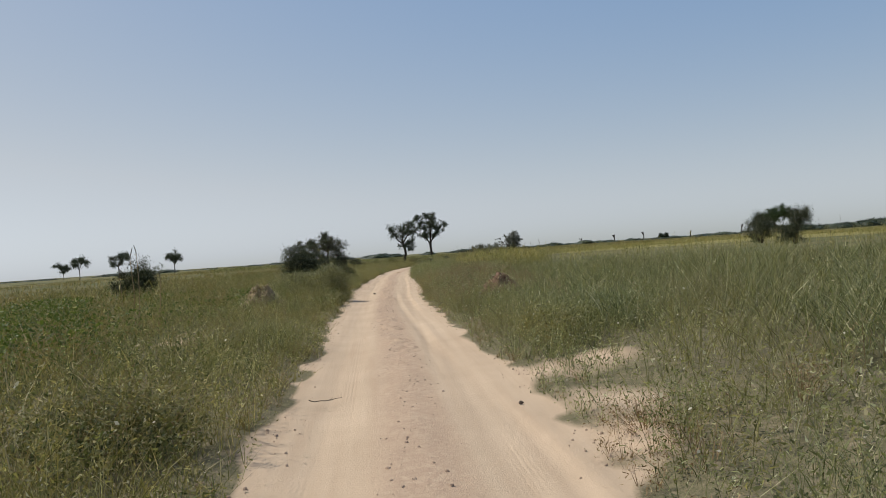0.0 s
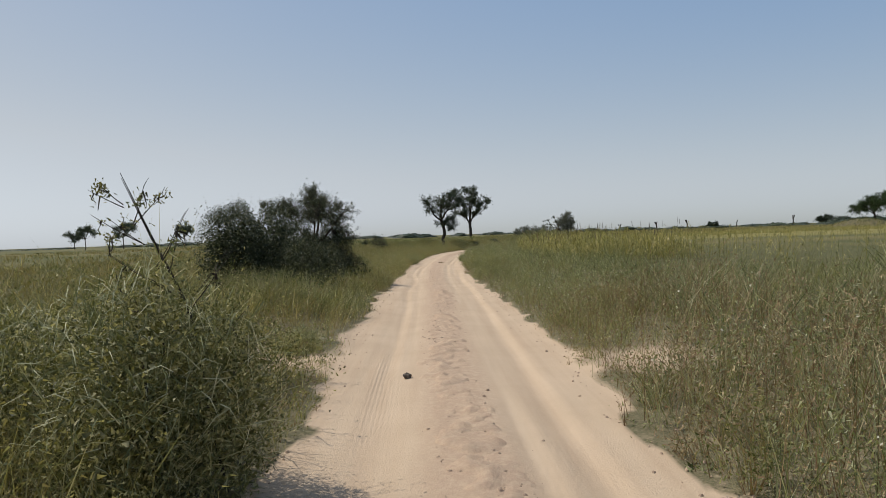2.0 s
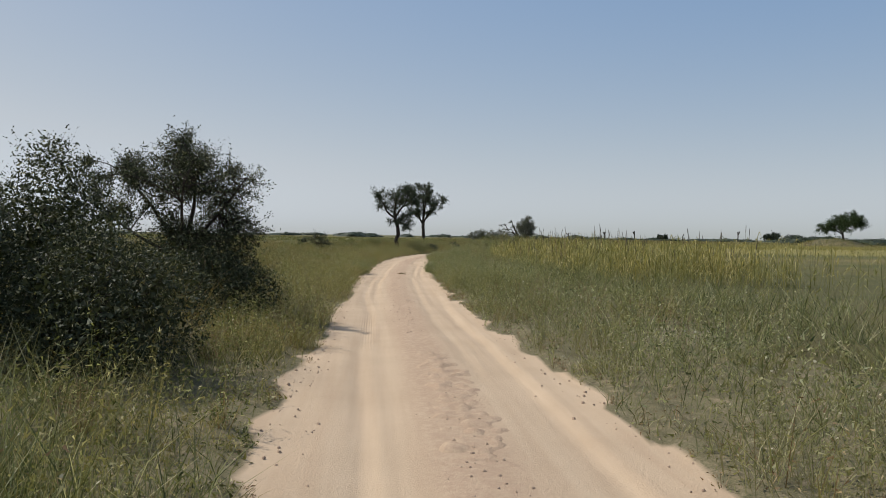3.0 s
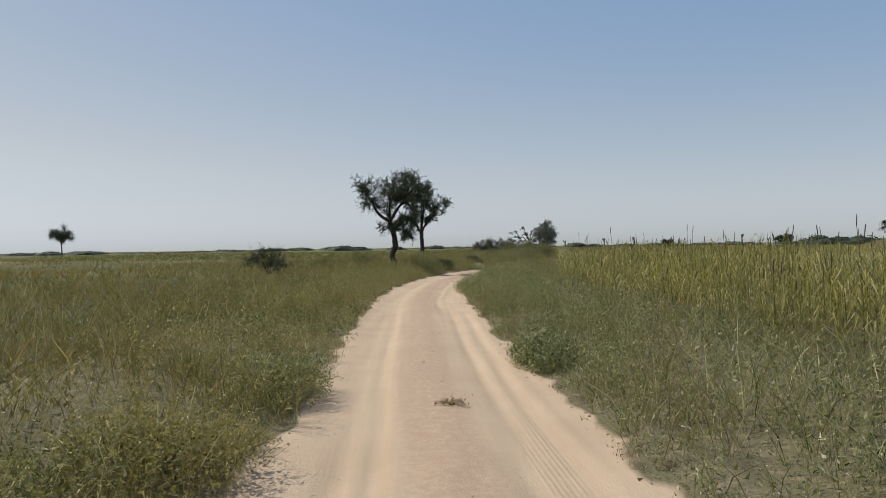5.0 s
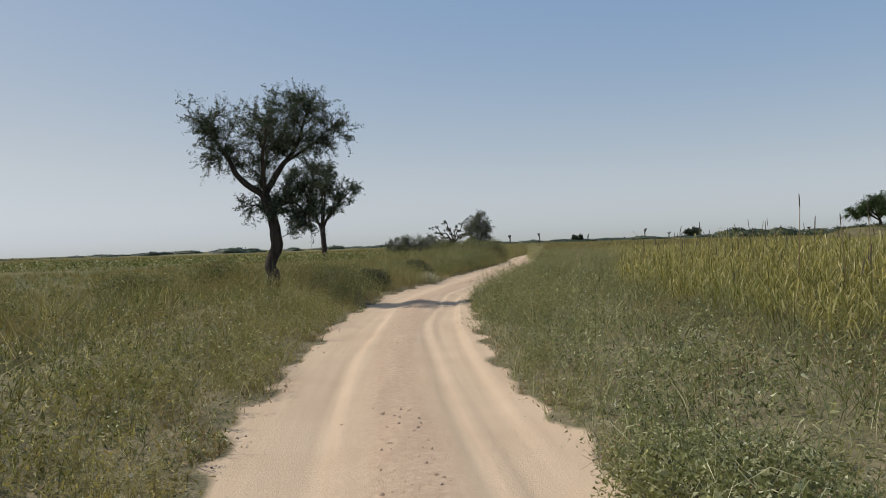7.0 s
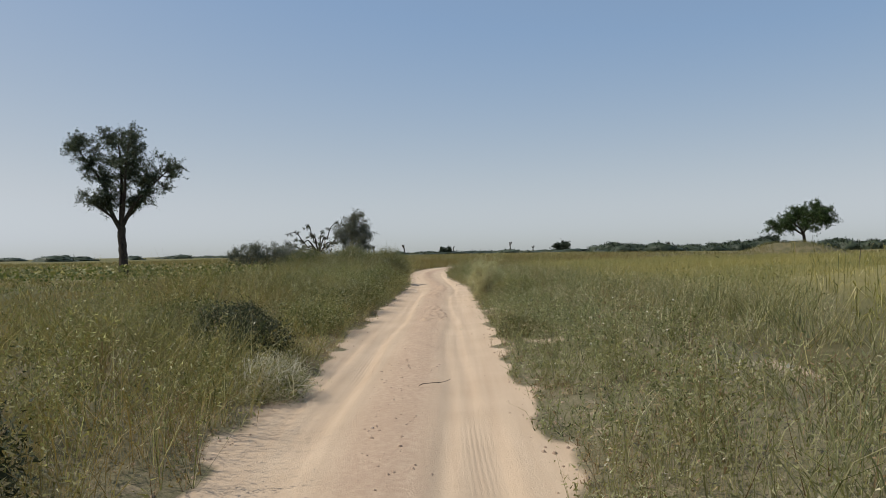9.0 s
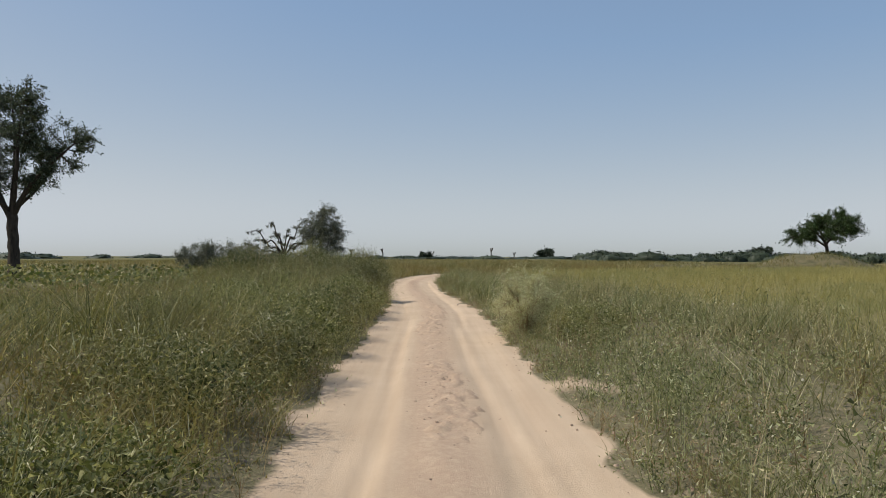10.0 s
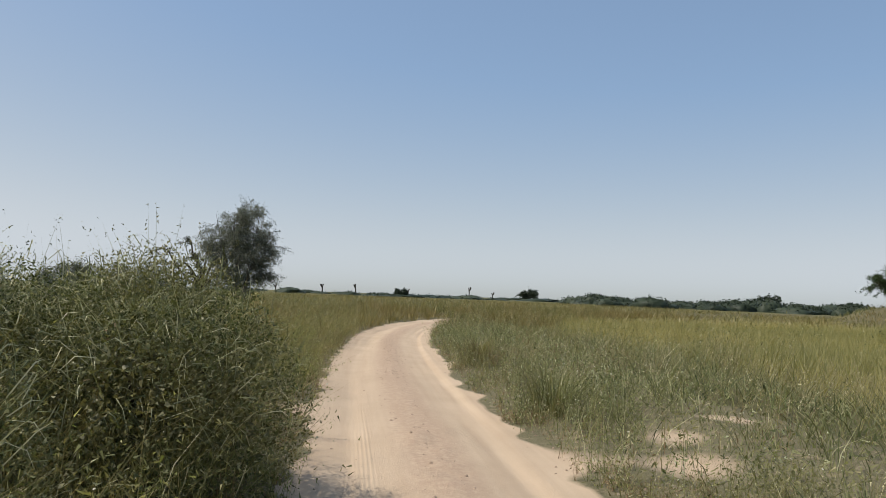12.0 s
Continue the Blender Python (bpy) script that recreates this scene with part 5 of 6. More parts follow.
thick_bush("low_bush", (-0.9, 106.5), 2.0, 1.8, 1.05, "low olive bush in the grass", M_THICK, 78, 0.045, 4500, 9, 90)
thick_bush("weedy_bush", (6.75, 111.7), 1.2, 1.6, 0.92, "dense dark leafy bush leaning over the track edge", M_BUSH, 79, 0.032, 15000, 10, 220, spray=0.3)
thick_bush("weedy_bush", (6.3, 113.4), 1.6, 1.6, 0.7, "leafy olive bush among bank weeds", M_THICK, 80, 0.032, 7000, 8, 140)
for k, (yy, lat, w, d, h) in enumerate(((115.0, -2.15, 1.2, 1.9, 0.72), (117.6, -2.5, 1.5, 1.8, 0.8), (119.8, -2.1, 1.2, 2.0, 0.85), (122.3, -2.4, 1.6, 2.0, 0.95), (124.4, -2.2, 1.3, 1.8, 0.9), (126.6, -2.45, 1.6, 2.0, 1.0),
                                        (128.8, -2.2, 1.4, 1.9, 1.05), (131.0, -2.5, 1.7, 2.0, 1.1), (121.0, -3.9, 1.7, 2.2, 0.75), (125.5, -4.0, 1.8, 2.3, 0.8), (129.8, -4.1, 1.9, 2.3, 0.9), (132.6, -4.3, 2.0, 2.2, 1.0))):
    bx, by = on_track(s_of_y(yy), lat)
    thick_bush("weedy_bush", (float(bx), float(by)), w + 0.25, d, h, "dense leafy olive-green bush on the bank", M_THICK if k % 3 else M_SHRUB, 180 + k, 0.031, 6800, 9, 150, group="bank bushes", twig_mat=M_STRAND, strands=500)
# the tall bushes at the end
thick_bush("tall_bush", (17.75, 136.9), 2.1, 2.6, 1.72, "tall tangled green bush overhanging the track", M_THICK, 84, 0.026, 46000, 15, 700, spray=0.36, twig_mat=M_STRAND, strands=4200)
thick_bush("tall_bush", (16.1, 137.0), 2.2, 2.6, 1.72, "tall tangled green bush with arching grassy stems", M_THICK, 85, 0.027, 36000, 14, 600, spray=0.4, twig_mat=M_STRAND, strands=3200)
thick_bush("tall_bush", (14.2, 137.6), 2.3, 2.6, 1.62, "tall tangled olive bush with arching stems", M_THICK, 86, 0.032, 20000, 13, 300, spray=0.4, twig_mat=M_STRAW)
thick_bush("tall_bush", (16.2, 134.9), 1.8, 2.0, 1.2, "lower tangled olive bush among tall grass", M_THICK, 89, 0.026, 18000, 11, 300, spray=0.3, twig_mat=M_STRAND, strands=2000)
bush("pale_shrub", (16.6, 123.9), 1.85, 1.45, "pale yellow-green feathery shrub at the field edge", M_PALE, seed=87, leaf=0.024, twigs=120, per_twig=42, lobes=9, bark_mat=M_DRY, twig_r=0.003, fuzz=0.03, slim=0.35, low=0.12)
thick_bush("weedy_bush", (17.0, 122.7), 1.5, 1.7, 0.75, "low grey-green weedy bush with pale seed heads", M_WEED, 88, 0.03, 9000, 9, 240, twig_mat=M_STRAW)
thick_bush("weedy_bush", (11.9, 113.4), 0.9, 1.1, 0.45, "small dark-green weedy bush at the track edge", M_THICK, 188, 0.026, 5000, 7, 110)


def rank_grass():
    """Tall arching grass stems grown through the bushes."""
    rng = np.random.default_rng(301)
    g = Geo()
    for cx, cy, sx, n, h in ((15.2, 134.2, 0.8, 900, 0.8), (15.4, 136.6, 0.9, 1200, 1.2), (13.4, 136.6, 0.9, 1800, 1.1), (13.2, 131.5, 1.0, 1600, 1.0), (6.0, 111.0, 0.7, 1300, 0.8), (10.3, 122.0, 0.8, 1500, 0.95),
                             (-3.5, 27.6, 0.8, 1200, 0.75), (-3.1, 38.9, 0.5, 900, 0.6), (-4.3, 38.9, 0.7, 2200, 0.85), (2.3, 102.4, 0.8, 1500, 0.85), (2.2, 18.6, 0.6, 1800, 0.62), (-3.4, 20.7, 0.6, 1500, 0.6), (-2.3, 13.0, 0.7, 1300, 0.75), (3.4, 12.8, 0.8, 1500, 0.75)):
        x, y = cx + rng.normal(0, sx, n), cy + rng.normal(0, sx, n)
        lat = track_lat(x, y)
        ok = np.abs(lat) > 1.5
        x, y, m = x[ok], y[ok], int(ok.sum())
        blades(g, rng, x, y, land(x, y), h * rng.uniform(0.6, 1.2, m), rng.uniform(0.004, 0.008, m), rng.uniform(0.2, 1.0, m))
    stuff("rank_grass", g, M_GRASS, "tall arching grass stems growing through bushes", "grass")


rank_grass()
# the dry thicket below the grey tree
for k, (bx, by, bw, bh) in enumerate(((20.4, 178, 3.6, 2.3), (18.9, 178.6, 3.4, 2.4), (17.5, 179.4, 2.8, 2.2), (21.8, 177.2, 3.4, 2.0), (23.4, 176.5, 3.0, 2.0))):
    bush("dry_thicket", (bx, by), bw, bh, "low grey dry thicket of thin twigs", M_GREY, "thicket", 90 + k, 0.12, 64, 12, 7, M_GREYBARK, low=0.2, group="dry thickets", fuzz=0.12, slim=0.35)
bush("round_shrub", (22.8, 181.5), 2.1, 2.6, "small rounded grey shrub beside a broken tree", M_GREY, seed=96, leaf=0.10, twigs=90, per_twig=16, lobes=6, low=0.35, bark_mat=M_GREYBARK, fuzz=0.1, slim=0.25)
bush("low_bush", (22.9, 160.0), 2.6, 1.2, "low green bush at the foot of a grey tree", M_SHRUB, seed=97, leaf=0.06, twigs=90, per_twig=16)
bush("low_bush", (20.6, 158.0), 2.4, 1.1, "low green bush in the field grass", M_SHRUB, seed=98, leaf=0.06, twigs=80, per_twig=16)


def tussock(x, y, h, n, seed):
    rng = np.random.default_rng(seed)
    root = thing("grass_tussock", at_land(x, y), "upright spiky tussock of green grass by the track", "grass tussock", "tussocks")
    a, r = rng.uniform(0, 2 * np.pi, n), np.abs(rng.normal(0, 0.16, n))
    g = Geo()
    az = a + rng.normal(0, 0.4, n)
    hh = h * rng.uniform(0.55, 1.1, n)
    base = np.stack([r * np.cos(a), r * np.sin(a), 0 * a - 0.05], 1)
    out = np.stack([np.cos(az), np.sin(az), 0 * az], 1) * (hh * rng.uniform(0.1, 0.95, n))[:, None]
    side = np.stack([-np.sin(az), np.cos(az), 0 * az], 1) * 0.006
    up = np.stack([0 * hh, 0 * hh, hh], 1)
    v = np.stack([base - side, base + side, base + up * 0.6 + out * 0.4 + side, base + up * 0.6 + out * 0.4 - side, base + up + out], 1).reshape(-1, 3)
    k = np.arange(n)[:, None] * 5
    g.add(v, quads=k + np.array([[0, 1, 2, 3]]), tris=k + np.array([[3, 2, 4]]))
    part("tuft", g, M_GRASS, root)


for k, (x, y, h) in enumerate(((23.1, 139.2, 0.75), (20.9, 133.3, 0.7), (25.6, 145.6, 0.8), (-2.6, 76.0, 0.45), (-3.0, 67.0, 0.42))):
    tussock(x, y, h, 300, 110 + k)


# ---- the millet crop ----
def millet_parts(rng, n, x, y, z, h, leaves, leaf_geo, width=0.019):
    az = rng.uniform(0, 2 * np.pi, n)
    lean = np.stack([np.cos(az), np.sin(az), 0 * az], 1) * (h * rng.uniform(0, 0.45, n))[:, None]
    base = np.stack([x, y, z], 1)
    top = base + lean + np.stack([0 * h, 0 * h, h], 1)
    side = np.stack([-np.sin(az), np.cos(az), 0 * az], 1) * 0.008
    leaf_geo.add(np.stack([base - side, base + side, top + side * 0.5, top - side * 0.5], 1).reshape(-1, 3), quads=np.arange(4 * n).reshape(n, 4))
    f = rng.uniform(0.15, 0.95, (n, leaves))
    at = (base[:, None] + (top - base)[:, None] * f[:, :, None]).reshape(-1, 3)
    m = n * leaves
    b = rng.uniform(0, 2 * np.pi, m)
    ln = rng.uniform(0.15, 0.48, m)
    d = np.stack([np.cos(b), np.sin(b), 0 * b], 1) * ln[:, None]
    s = np.stack([-np.sin(b), np.cos(b), 0 * b], 1) * width / 2
    rise = ln * rng.uniform(0.1, 0.7, m)
    zz = lambda v: np.stack([0 * v, 0 * v, v], 1)
    p1, p2 = at + d * 0.45 + zz(rise), at + d + zz(rise - ln * rng.uniform(0.1, 0.9, m))
    v = np.stack([at - s * 0.4, at + s * 0.4, p1 + s, p1 - s, p2], 1).reshape(-1, 3)
    k = np.arange(m)[:, None] * 5
    leaf_geo.add(v, quads=k + np.array([[0, 1, 2, 3]]), tris=k + np.array([[3, 2, 4]]))
    return top


def millet_crop():
    rng = np.random.default_rng(121)
    n = 15000
    x, y = rng.uniform(4, 78, n), rng.uniform(34, 143, n)
    lat = track_lat(x, y)
    keep = in_crop(x, y) & (rng.random(n) < np.where(lat < 12, 1.0, 0.26)) & (rng.random(n) < 0.35 + 0.65 * step(0.25, 0.5, vnoise(x, y, 3.0, 122)))
    x, y, lat = x[keep], y[keep], lat[keep]
    more = rng.uniform(0, 1, (2, 9000))
    s, l = s_of_y(56 + more[0] * 52), 4.2 + 7.5 * more[1]
    ex, ey = on_track(s, l)
    ok = in_crop(ex, ey)
    x, y, lat = np.concatenate([x, ex[ok]]), np.concatenate([y, ey[ok]]), np.concatenate([lat, l[ok]])
    h = (0.68 + 0.85 * vnoise(x, y, 2.0, 123)) * rng.uniform(0.5, 1.15, len(x)) * (0.7 + 0.3 * step(4.5, 8, lat))
    g = Geo()
    top = millet_parts(rng, len(x), x, y, bank(x, y, lat) - 0.02, h, 5, g)
    stuff("millet_crop", g, M_MILLET, "yellow-green ripening millet crop beside the track", "crop")
    pick = rng.random(len(x)) < 0.035
    g = Geo()
    t = top[pick]
    m = len(t)
    b = np.stack([rng.normal(0, 0.05, m), rng.normal(0, 0.05, m), rng.uniform(0.3, 0.6, m)], 1)
    for k in range(3):
        c0, c1 = math.cos(k * 2.09), math.sin(k * 2.09)
        c2, c3 = math.cos((k + 1) * 2.09), math.sin((k + 1) * 2.09)
        r = 0.012
        o0, o1 = np.array([c0 * r, c1 * r, 0]), np.array([c2 * r, c3 * r, 0])
        g.add(np.stack([t + b * 0.5 + o0, t + b * 0.5 + o1, t + b + o1 * 0.6, t + b + o0 * 0.6], 1).reshape(-1, 3), quads=np.arange(4 * m).reshape(m, 4))
        g.add(np.stack([t + o0 * 0.3, t + o1 * 0.3, t + b * 0.5 + o1 * 0.3, t + b * 0.5 + o0 * 0.3], 1).reshape(-1, 3), quads=np.arange(4 * m).reshape(m, 4))
    stuff("millet_heads", g, M_HEAD, "slender dark seed spikes above the millet", "seed heads")


def millet_stalk(x, y, h, seed):
    rng = np.random.default_rng(seed)
    root = thing("millet_stalk", at_land(x, y), "tall dry millet stalk with a dark seed spike", "millet stalk", "tall millet stalks")
    tip = np.array([rng.uniform(-0.16, 0.16), rng.uniform(-0.1, 0.1), h])
    g = Geo()
    tube(g, [(0, 0, -0.05), tip * 0.5 + (0.03, 0, 0), tip * 0.86], [0.010, 0.008, 0.005], 5)
    part("stem", g, M_DRY, root)
    g = Geo()
    d = tip * 0.10 + np.array([rng.uniform(-0.06, 0.06), 0, 0])
    tube(g, [tip * 0.86 + d * f for f in (-0.05, 0.1, 0.5, 0.85, 1.0)], [0.003, 0.008, 0.009, 0.007, 0.002], 7)
    part("seed_head", g, M_HEAD, root, smooth=True)
    g = Geo()
    one = np.zeros(1)
    millet_parts(rng, 1, one, one, one - 0.05, one + h * 0.6, 6, g)
    part("foliage", g, M_MILLET, root)


millet_crop()
rng0 = np.random.default_rng(130)
for k in range(46):
    yy = rng0.uniform(62, 104)
    sx, sy = on_track(s_of_y(yy), rng0.uniform(5.2, 9.5))
    if in_crop(np.array([sx]), np.array([sy]))[0]:
        millet_stalk(float(sx), float(sy), rng0.uniform(1.35, 2.05), 140 + k)
for k, (sx, sy, h) in enumerate(((-5.1, 15.0, 1.9), (-4.9, 15.6, 1.4), (-5.9, 17.6, 2.1), (-6.1, 17.2, 1.5))):
    millet_stalk(sx, sy, h, 190 + k)


def dry_weed(x, y, h, seed):
    """A thin leafless weed stem with a few side shoots."""
    rng = np.random.default_rng(seed)
    root = thing("dry_weed", at_land(x, y), "thin pale leafless weed stem above the bank", "weed", "dry weeds")
    lean = rng.uniform(-0.15, 0.15, 2)
    g = Geo()
    tube(g, [(0, 0, -0.05), (lean[0] * 0.4, lean[1] * 0.4, h * 0.5), (lean[0], lean[1], h)], [0.005, 0.004, 0.002], 5)
    part("stem", g, M_STRAW, root)
    for k in range(5):
        f = rng.uniform(0.55, 0.95)
        b = np.array([lean[0] * f, lean[1] * f, h * f])
        g = Geo()
        tube(g, [b, b + (rng.uniform(-0.06, 0.06), 0, 0.05), b + (rng.uniform(-0.14, 0.14), 0, rng.uniform(0.08, 0.2))], [0.003, 0.002, 0.001], 4)
        part("side_shoot", g, M_STRAW, root)


for k, (sx, sy, h) in enumerate(((13.2, 130.1, 1.65), (13.65, 129.8, 1.4), (12.9, 130.4, 1.75), (13.9, 130.1, 1.5), (13.4, 130.6, 1.55), (14.3, 130.5, 1.35))):
    dry_weed(sx, sy, h, 195 + k)


# ---- heaps, stones and sticks ----
def lumps(geo, rng, at, size, squash=0.7):
    """Uneven eight-cornered clods."""
    n = len(at)
    c = np.array([[-1, -1, -1], [1, -1, -1], [1, 1, -1], [-1, 1, -1], [-0.6, -0.6, 1], [0.6, -0.6, 1], [0.6, 0.6, 1], [-0.6, 0.6, 1]]) * 0.5
    a = rng.uniform(0, 2 * np.pi, n)
    v = c[None] * rng.uniform(0.6, 1.3, (n, 8, 3)) * np.asarray(size)[:, None, None]
    v[:, :, 2] *= squash
    r = np.stack([v[:, :, 0] * np.cos(a)[:, None] - v[:, :, 1] * np.sin(a)[:, None], v[:, :, 0] * np.sin(a)[:, None] + v[:, :, 1] * np.cos(a)[:, None], v[:, :, 2]], -1) + at[:, None]
    f = np.array([[4, 5, 6, 7], [0, 1, 5, 4], [1, 2, 6, 5], [2, 3, 7, 6], [3, 0, 4, 7]])
    geo.add(r.reshape(-1, 3), quads=(np.arange(n)[:, None, None] * 8 + f[None]).reshape(-1, 4))


def heap(x, y, w, h, label, mat, seed):
    rng = np.random.default_rng(seed)
    root = thing("dung_heap", at_land(x, y), label, "heap")
    u, v = np.meshgrid(np.linspace(-1, 1, 33), np.linspace(-1, 1, 33))
    r = np.hypot(u, v)
    z = h * (1 - step(0.0, 1.0, r)) ** 0.8 * (0.72 + 0.5 * vnoise(u * 9 + seed, v * 9, 1.6, seed)) + (vnoise(u * 40, v * 40, 1.7, seed + 1) - 0.5) * 0.07 - 0.06
    g = Geo()
    g.add(np.stack([u * w, v * w, z], -1).reshape(-1, 3), quads=grid_faces(33, 33))
    part("mound", g, mat, root, smooth=True)
    n = 420
    a, rr = rng.uniform(0, 2 * np.pi, n), np.sqrt(rng.random(n)) * 0.95
    px, py = rr * np.cos(a), rr * np.sin(a)
    pz = h * (1 - step(0.0, 1.0, rr)) ** 0.8 * (0.72 + 0.5 * vnoise(px * 9 + seed, py * 9, 1.6, seed)) - 0.04
    g = Geo()
    lumps(g, rng, np.stack([px * w, py * w, pz], 1), rng.uniform(0.02, 0.065, n))
    tagged(part("crust", g, mat, root), kind="stuff")
    g = Geo()
    m = 620
    a, rr = rng.uniform(0, 2 * np.pi, m), rng.uniform(0.05, 1.0, m)
    b = np.stack([rr * np.cos(a) * w, rr * np.sin(a) * w, h * (1 - step(0, 1, rr)) ** 0.8 * 0.95 + 0.02], 1)
    d = rng.normal(0, 0.07, (m, 3)) * (1, 1, 0.5)
    s = np.array([0.004, 0.004, 0])
    g.add(np.stack([b - d - s, b - d + s, b + d + s, b + d - s], 1).reshape(-1, 3), quads=np.arange(4 * m).reshape(m, 4))
    tagged(part("straw", g, M_STRAW, root), kind="stuff")


heap(2.55, 19.6, 1.0, 0.76, "reddish brown heap of dung and straw in the grass", M_DUNG, 201)
heap(-3.85, 21.5, 0.95, 0.86, "weathered straw-covered brown heap of dung in the grass", M_OLD_DUNG, 203)


def centre_clods():
    rng = np.random.default_rng(211)
    n = 10500
    s = rng.uniform(38, 205, n)
    lat = rng.normal(0, 0.16, n) + 0.08 * np.sin(s * 0.4)
    rich = np.clip(0.12 + 0.9 * step(50, 54, s) * (1 - step(72, 80, s)) + 0.75 * step(155, 162, s), 0, 1)
    keep = rng.random(n) < step(0.3, 0.7, vnoise(s, 0 * s, 4.5, 212)) * (0.25 + 0.75 * rich) + 0.03 + 0.16 * step(155, 162, s)
    s, lat = s[keep], lat[keep]
    x, y = on_track(s, lat)
    g = Geo()
    lumps(g, rng, np.stack([x, y, road_height(s, lat, x, y) + 0.003], 1), 0.009 + 0.03 * rng.random(len(x)) ** 3, 0.45)
    n2 = 3600
    s, lat = rng.uniform(36, 215, n2), rng.choice([-1, 1], n2) * rng.normal(1.42, 0.16, n2)
    x, y = on_track(s, lat)
    lumps(g, rng, np.stack([x, y, road_height(s, lat, x, y) + 0.004], 1), 0.010 + 0.025 * rng.random(n2) ** 2)
    stuff("sand_clods", g, M_CLOD, "small dark clods and droppings strewn on the sand track", "clods")


def stone(x, y, size, mat, label, seed):
    rng = np.random.default_rng(seed)
    bm = bmesh.new()
    bmesh.ops.create_icosphere(bm, subdivisions=2, radius=size)
    for v in bm.verts:
        v.co *= 0.75 + 0.5 * noise.noise(v.co * (1.6 / size) + Vector((seed, 0, 0)))
        v.co.z *= 0.75
        v.co.z = max(v.co.z, -0.4 * size)
    me = bpy.data.meshes.new("stone")
    bm.to_mesh(me)
    bm.free()
    me.materials.append(mat)
    ob = new("stone", me)
    ob.location = (x, y, 0.38 * size + float(rng.uniform(-0.01, 0.0)))
    tagged(ob, label, "stone")


def stick(x, y, length, turn, seed, r=0.008):
    rng = np.random.default_rng(seed)
    root = thing("dry_stick", (x, y, 0.02), "thin dry stick lying on the sand", "stick", "sticks")
    root.rotation_euler = (0, 0, turn)
    g = Geo()
    f = np.linspace(-0.5, 0.5, 7)
    tube(g, np.stack([f * length, rng.normal(0, 0.03, 7) * length, 0.012 + np.abs(rng.normal(0, 0.012, 7))], 1), np.linspace(r, r * 0.5, 7), 6)
    part("shaft", g, M_BARK, root, smooth=True)
    g = Geo()
    tube(g, [(0.1 * length, 0, 0.015), (0.2 * length, 0.09 * length, 0.02), (0.27 * length, 0.16 * length, 0.03)], [r * 0.7, r * 0.5, r * 0.2], 5)
    part("side_twig", g, M_BARK, root, smooth=True)


centre_clods()
stone(-1.14, 31.95, 0.062, M_ROCK, "dark rounded stone lying on the track", 221)
stone(20.0, 133.6, 0.035, M_ROCK, "small dark stone lying on the track", 222)
stone(1.1, 7.6, 0.03, M_ROCK, "small dark stone lying on the track", 223)
stone(10.3, 110.6, 0.03, M_ROCK, "small dark stone lying on the track", 224)
stick(8.6, 109.6, 0.42, 0.1, 231, 0.005)
stick(-0.9, 8.4, 0.36, 0.3, 232, 0.005)


def uprooted_weed(x, y, seed):
    rng = np.random.default_rng(seed)
    root = thing("uprooted_weed", (x, y, 0.0), "dry brown uprooted weed flattened on the sand", "weed")
    g = Geo()
    for k in range(26):
        a = rng.uniform(0, 2 * np.pi)
        r = rng.uniform(0.08, 0.22)
        tube(g, [(0, 0, 0.03), (0.5 * r * math.cos(a), 0.5 * r * math.sin(a), 0.06 + 0.03 * rng.random()), (r * math.cos(a), r * math.sin(a), 0.02)], [0.004, 0.003, 0.0015], 4)
    part("branchwork", g, M_DRY, root)
    g = Geo()
    rhombs(g, rng, rng.normal(0, 0.09, (160, 3)) * (1, 1, 0.25) + (0, 0, 0.045), rng.uniform(0.015, 0.035, 160), 0.5)
    part("foliage", g, M_DRY, root)


uprooted_weed(-0.2, 65.3, 241)


# ---- the broad-leaved field below the tall tree ----
def melon_field():
    rng = np.random.default_rng(251)
    n = 8500
    x, y = rng.uniform(-34, 14, n), rng.uniform(136, 151, n)
    keep = track_lat(x, y) < -9
    x, y = x[keep], y[keep]
    g = Geo()
    at = np.stack([x, y, land(x, y) + rng.uniform(0.25, 0.75, len(x))], 1)
    rhombs(g, rng, at, rng.uniform(0.1, 0.21, len(x)), 0.85, 0, 0.55)
    stuff("broad_leaf_crop", g, M_MELON, "low crop of broad pale-green leaves in sandy soil", "crop")


melon_field()


# ---- the far trees ----
def far_tree(x, y, w, h, seed):
    limbs = [[(0, 0, -0.2, 0.17), (0.1, 0, 1.2, 0.14), (0, 0, h * 0.45, 0.12)]]
    rng = np.random.default_rng(seed)
    lobes = []
    for k in range(6):
        a, r = k * 1.1, w * rng.uniform(0.15, 0.36)
        z = h * rng.uniform(0.55, 0.85)
        limbs.append([(0, 0, h * 0.4, 0.09), (0.5 * r * math.cos(a), 0.5 * r * math.sin(a), z * 0.8, 0.06), (r * math.cos(a), r * math.sin(a), z, 0.03)])
        lobes.append((r * math.cos(a), r * math.sin(a), z, w * 0.27, w * 0.27, h * 0.18, 34))
    lobes.append((0, 0, h * 0.74, w * 0.36, w * 0.36, h * 0.2, 60))
    woody("field_tree", at_land(x, y), "single dark round-crowned tree far out in the fields", "tree", limbs, lobes, M_BARK, M_KHEJRI, 0.26, 0.5, 0.03, 22, seed, group="far field trees", fuzz=0.25)


for k, (x, y, w, h) in enumerate(((-108, 267, 7.2, 8.4), (-83.5, 234.5, 7.6, 7.6), (-69.4, 242.4, 7.0, 7.6), (-140, 330, 8, 7))):
    far_tree(x, y, w, h, 261 + k)


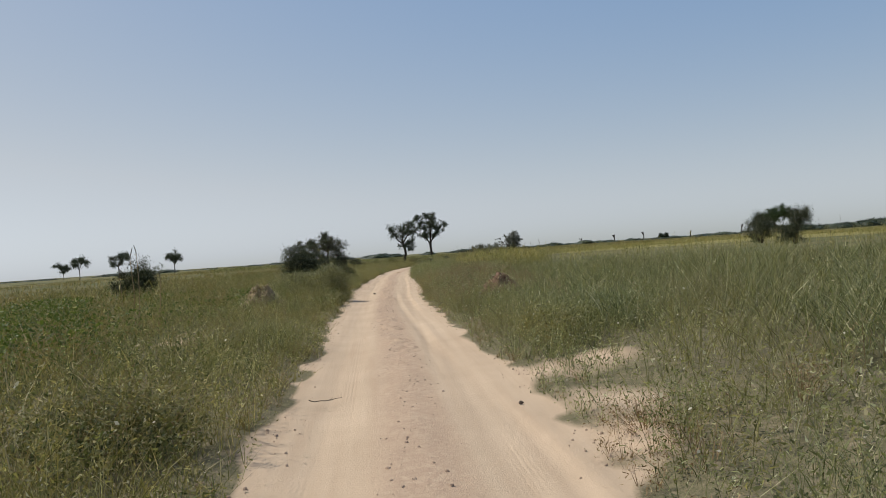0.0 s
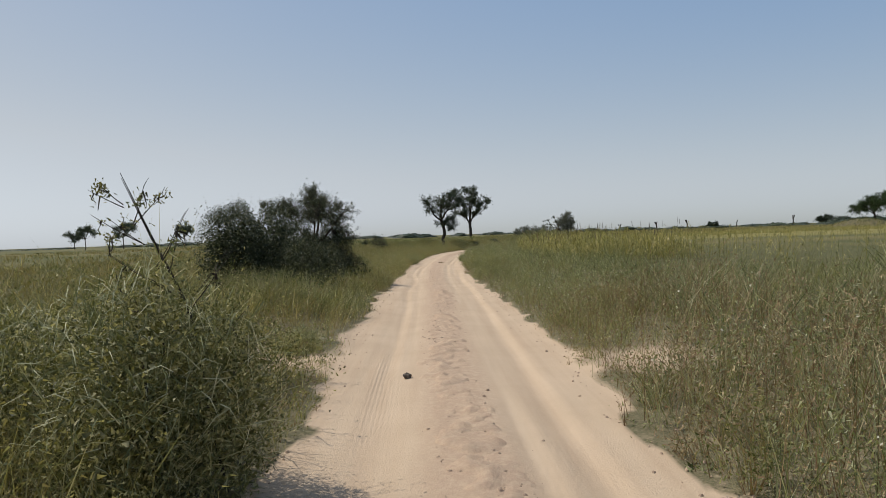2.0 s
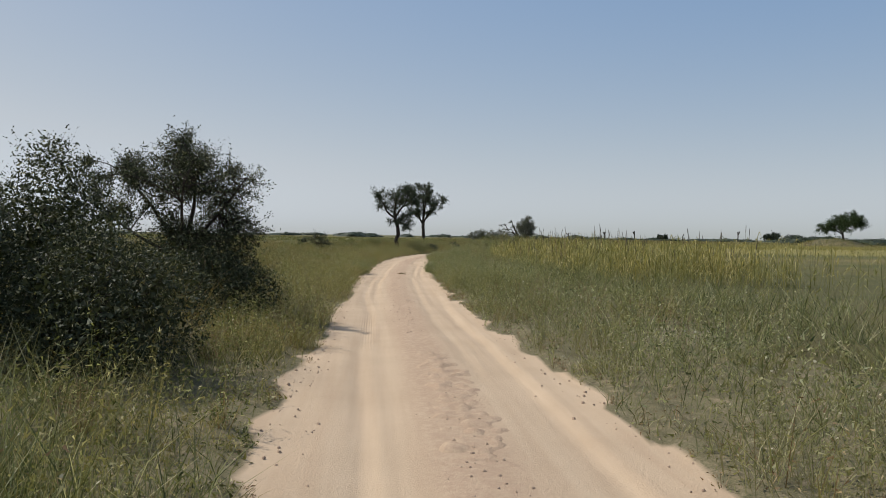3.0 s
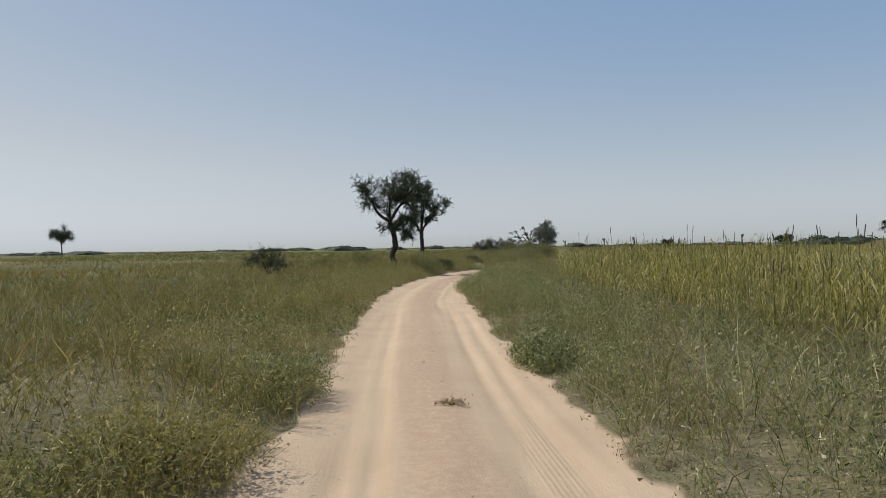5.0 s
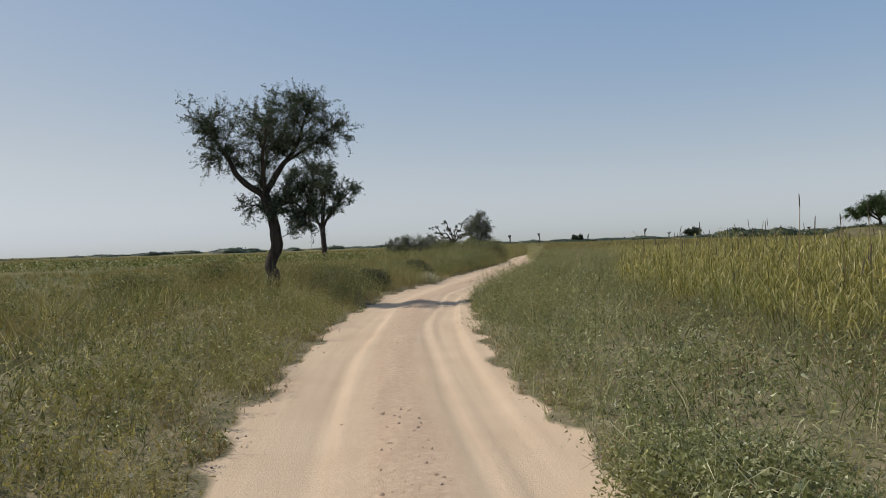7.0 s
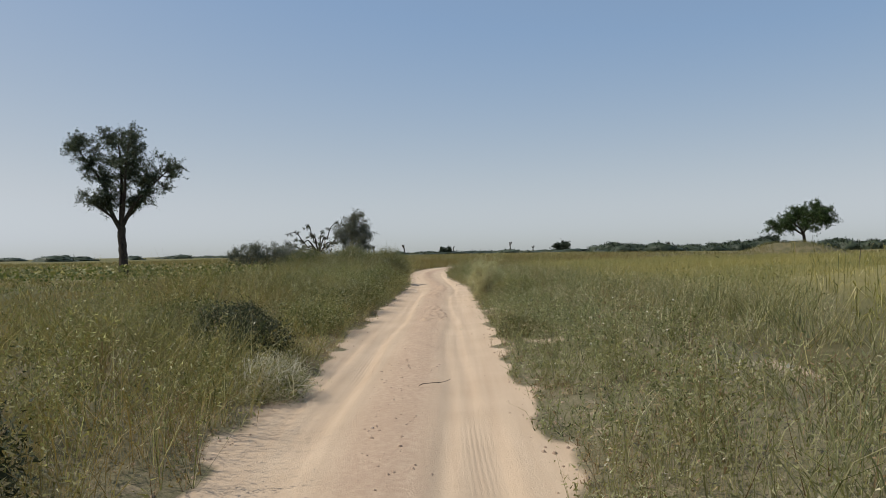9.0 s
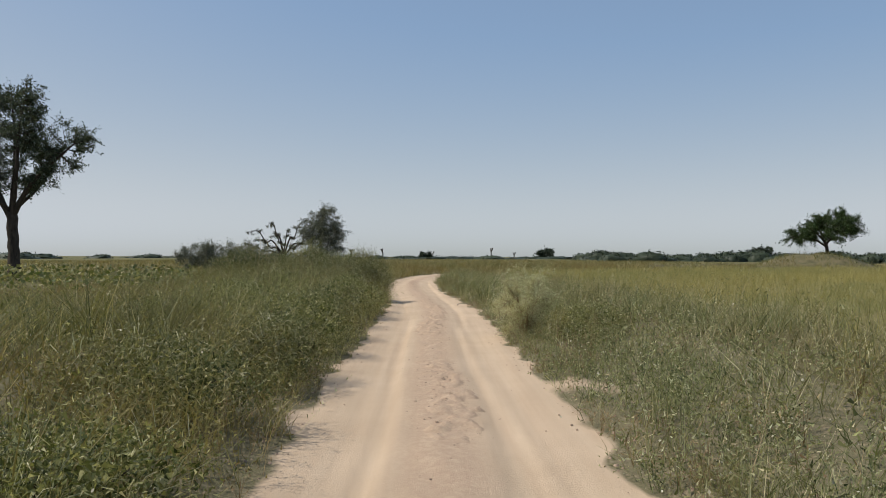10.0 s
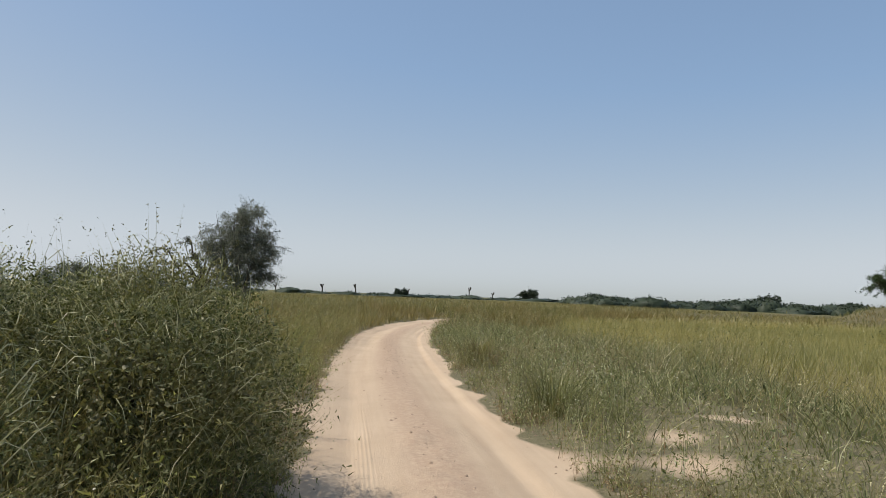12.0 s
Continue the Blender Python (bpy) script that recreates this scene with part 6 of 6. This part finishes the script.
def lopped_tree(x, y, h, seed):
    rng = np.random.default_rng(seed)
    root = thing("lopped_tree", at_land(x, y), "far bare trunk with lopped branch stubs", "tree", "lopped trees")
    g = Geo()
    tube(g, [(0, 0, -0.2), (0.2, 0, h * 0.5), (0, 0, h * 0.75)], [0.45, 0.35, 0.32], 6)
    part("trunk", g, M_BARK, root)
    for k in range(4):
        a, r = rng.uniform(0, 6.28), rng.uniform(0.5, 1.3)
        g = Geo()
        tube(g, [(0, 0, h * 0.65), (r * 0.6 * math.cos(a), r * 0.6 * math.sin(a), h * 0.82), (r * math.cos(a), r * math.sin(a), h * rng.uniform(0.92, 1.08))], [0.28, 0.25, 0.3], 5)
        part("limb", g, M_BARK, root)


def bearing(deg, dist, cx=9.0, cy=110.0):
    return cx + dist * math.sin(radians(deg)), cy + dist * math.cos(radians(deg))


for k, (deg, dist, h) in enumerate(((18.6, 430, 8), (20.9, 470, 9), (28.9, 480, 10), (24.6, 500, 7), (30.6, 520, 7), (15.4, 480, 7), (40.5, 420, 6))):
    lopped_tree(*bearing(deg, dist), 0.62 * h, 271 + k)


def tree_line():
    """Low mounded thickets and woods all round the horizon, each a lumpy crown set with leaf sprays."""
    rng = np.random.default_rng(281)
    g = Geo()
    for k in range(540):
        near = k < 180
        deg = rng.uniform(31, 68) if near else rng.uniform(-180, 180) if k % 3 else rng.uniform(-45, 70)
        dist = rng.uniform(255, 300) if near else rng.uniform(360, 640)
        x, y = bearing(deg, dist, 0, 60)
        lump = 0.45 + vnoise(deg + 400, 0, 5.0, 282)
        w, h = (rng.uniform(5, 13), rng.uniform(1.2, 2.6) + 1.9 * vnoise(deg * 3, 0, 2.0, 284)) if near else (rng.uniform(9, 20), rng.uniform(1.4, 3.1) * lump)
        nu, nv = 16, 7
        a, e = np.meshgrid(np.linspace(0, 2 * np.pi, nu, endpoint=False), np.linspace(0, np.pi / 2, nv))
        r = 0.46 * w * (0.7 + 0.5 * rng.random(a.shape)) * np.where(e > 1.5, 0.3, 1)
        v = np.stack([x + r * np.cos(a) * np.cos(e), y + r * np.sin(a) * np.cos(e), -0.3 + (0.2 + 0.8 * h) * np.sin(e) ** 0.6 * (0.68 + 0.42 * rng.random(a.shape))], -1).reshape(-1, 3)
        i0 = (np.arange(nv - 1)[:, None] * nu + np.arange(nu)[None]).ravel()
        i1 = (np.arange(nv - 1)[:, None] * nu + (np.arange(nu)[None] + 1) % nu).ravel()
        g.add(v, quads=np.stack([i0, i1, i1 + nu, i0 + nu], 1))
        n = 150 if near else 60
        a, e = rng.uniform(0, 2 * np.pi, n), np.arcsin(rng.random(n))
        pick = np.stack([x + 0.46 * w * np.cos(a) * np.cos(e), y + 0.46 * w * np.sin(a) * np.cos(e), 0.1 + 0.82 * h * np.sin(e) ** 0.7 * (0.8 + 0.3 * vnoise(x + 3 * np.cos(a), y + 3 * np.sin(a), 1.1, 283))], 1)
        slivers(g, rng, pick + rng.normal(0, 0.2, (n, 3)), rng.uniform(0.25, 0.6, n) if near else rng.uniform(0.35, 0.8, n), 0.9)
    stuff("distant_woods", g, M_FAR, "low dark scrub and trees along the horizon", "trees")


tree_line()
for k, (deg, dist, w, h) in enumerate(((32.8, 330, 10, 5.0), (24.0, 330, 7, 3.4), (47.5, 240, 8, 4.2))):
    bx, by = bearing(deg, dist)
    bush("far_thicket", (bx, by), w, h, "dark green thicket at the far field edge", M_FAR, "thicket", 291 + k, 0.55, 36, 12, 8, group="far thickets", fuzz=0.3, slim=0.6, twig_r=0.04)
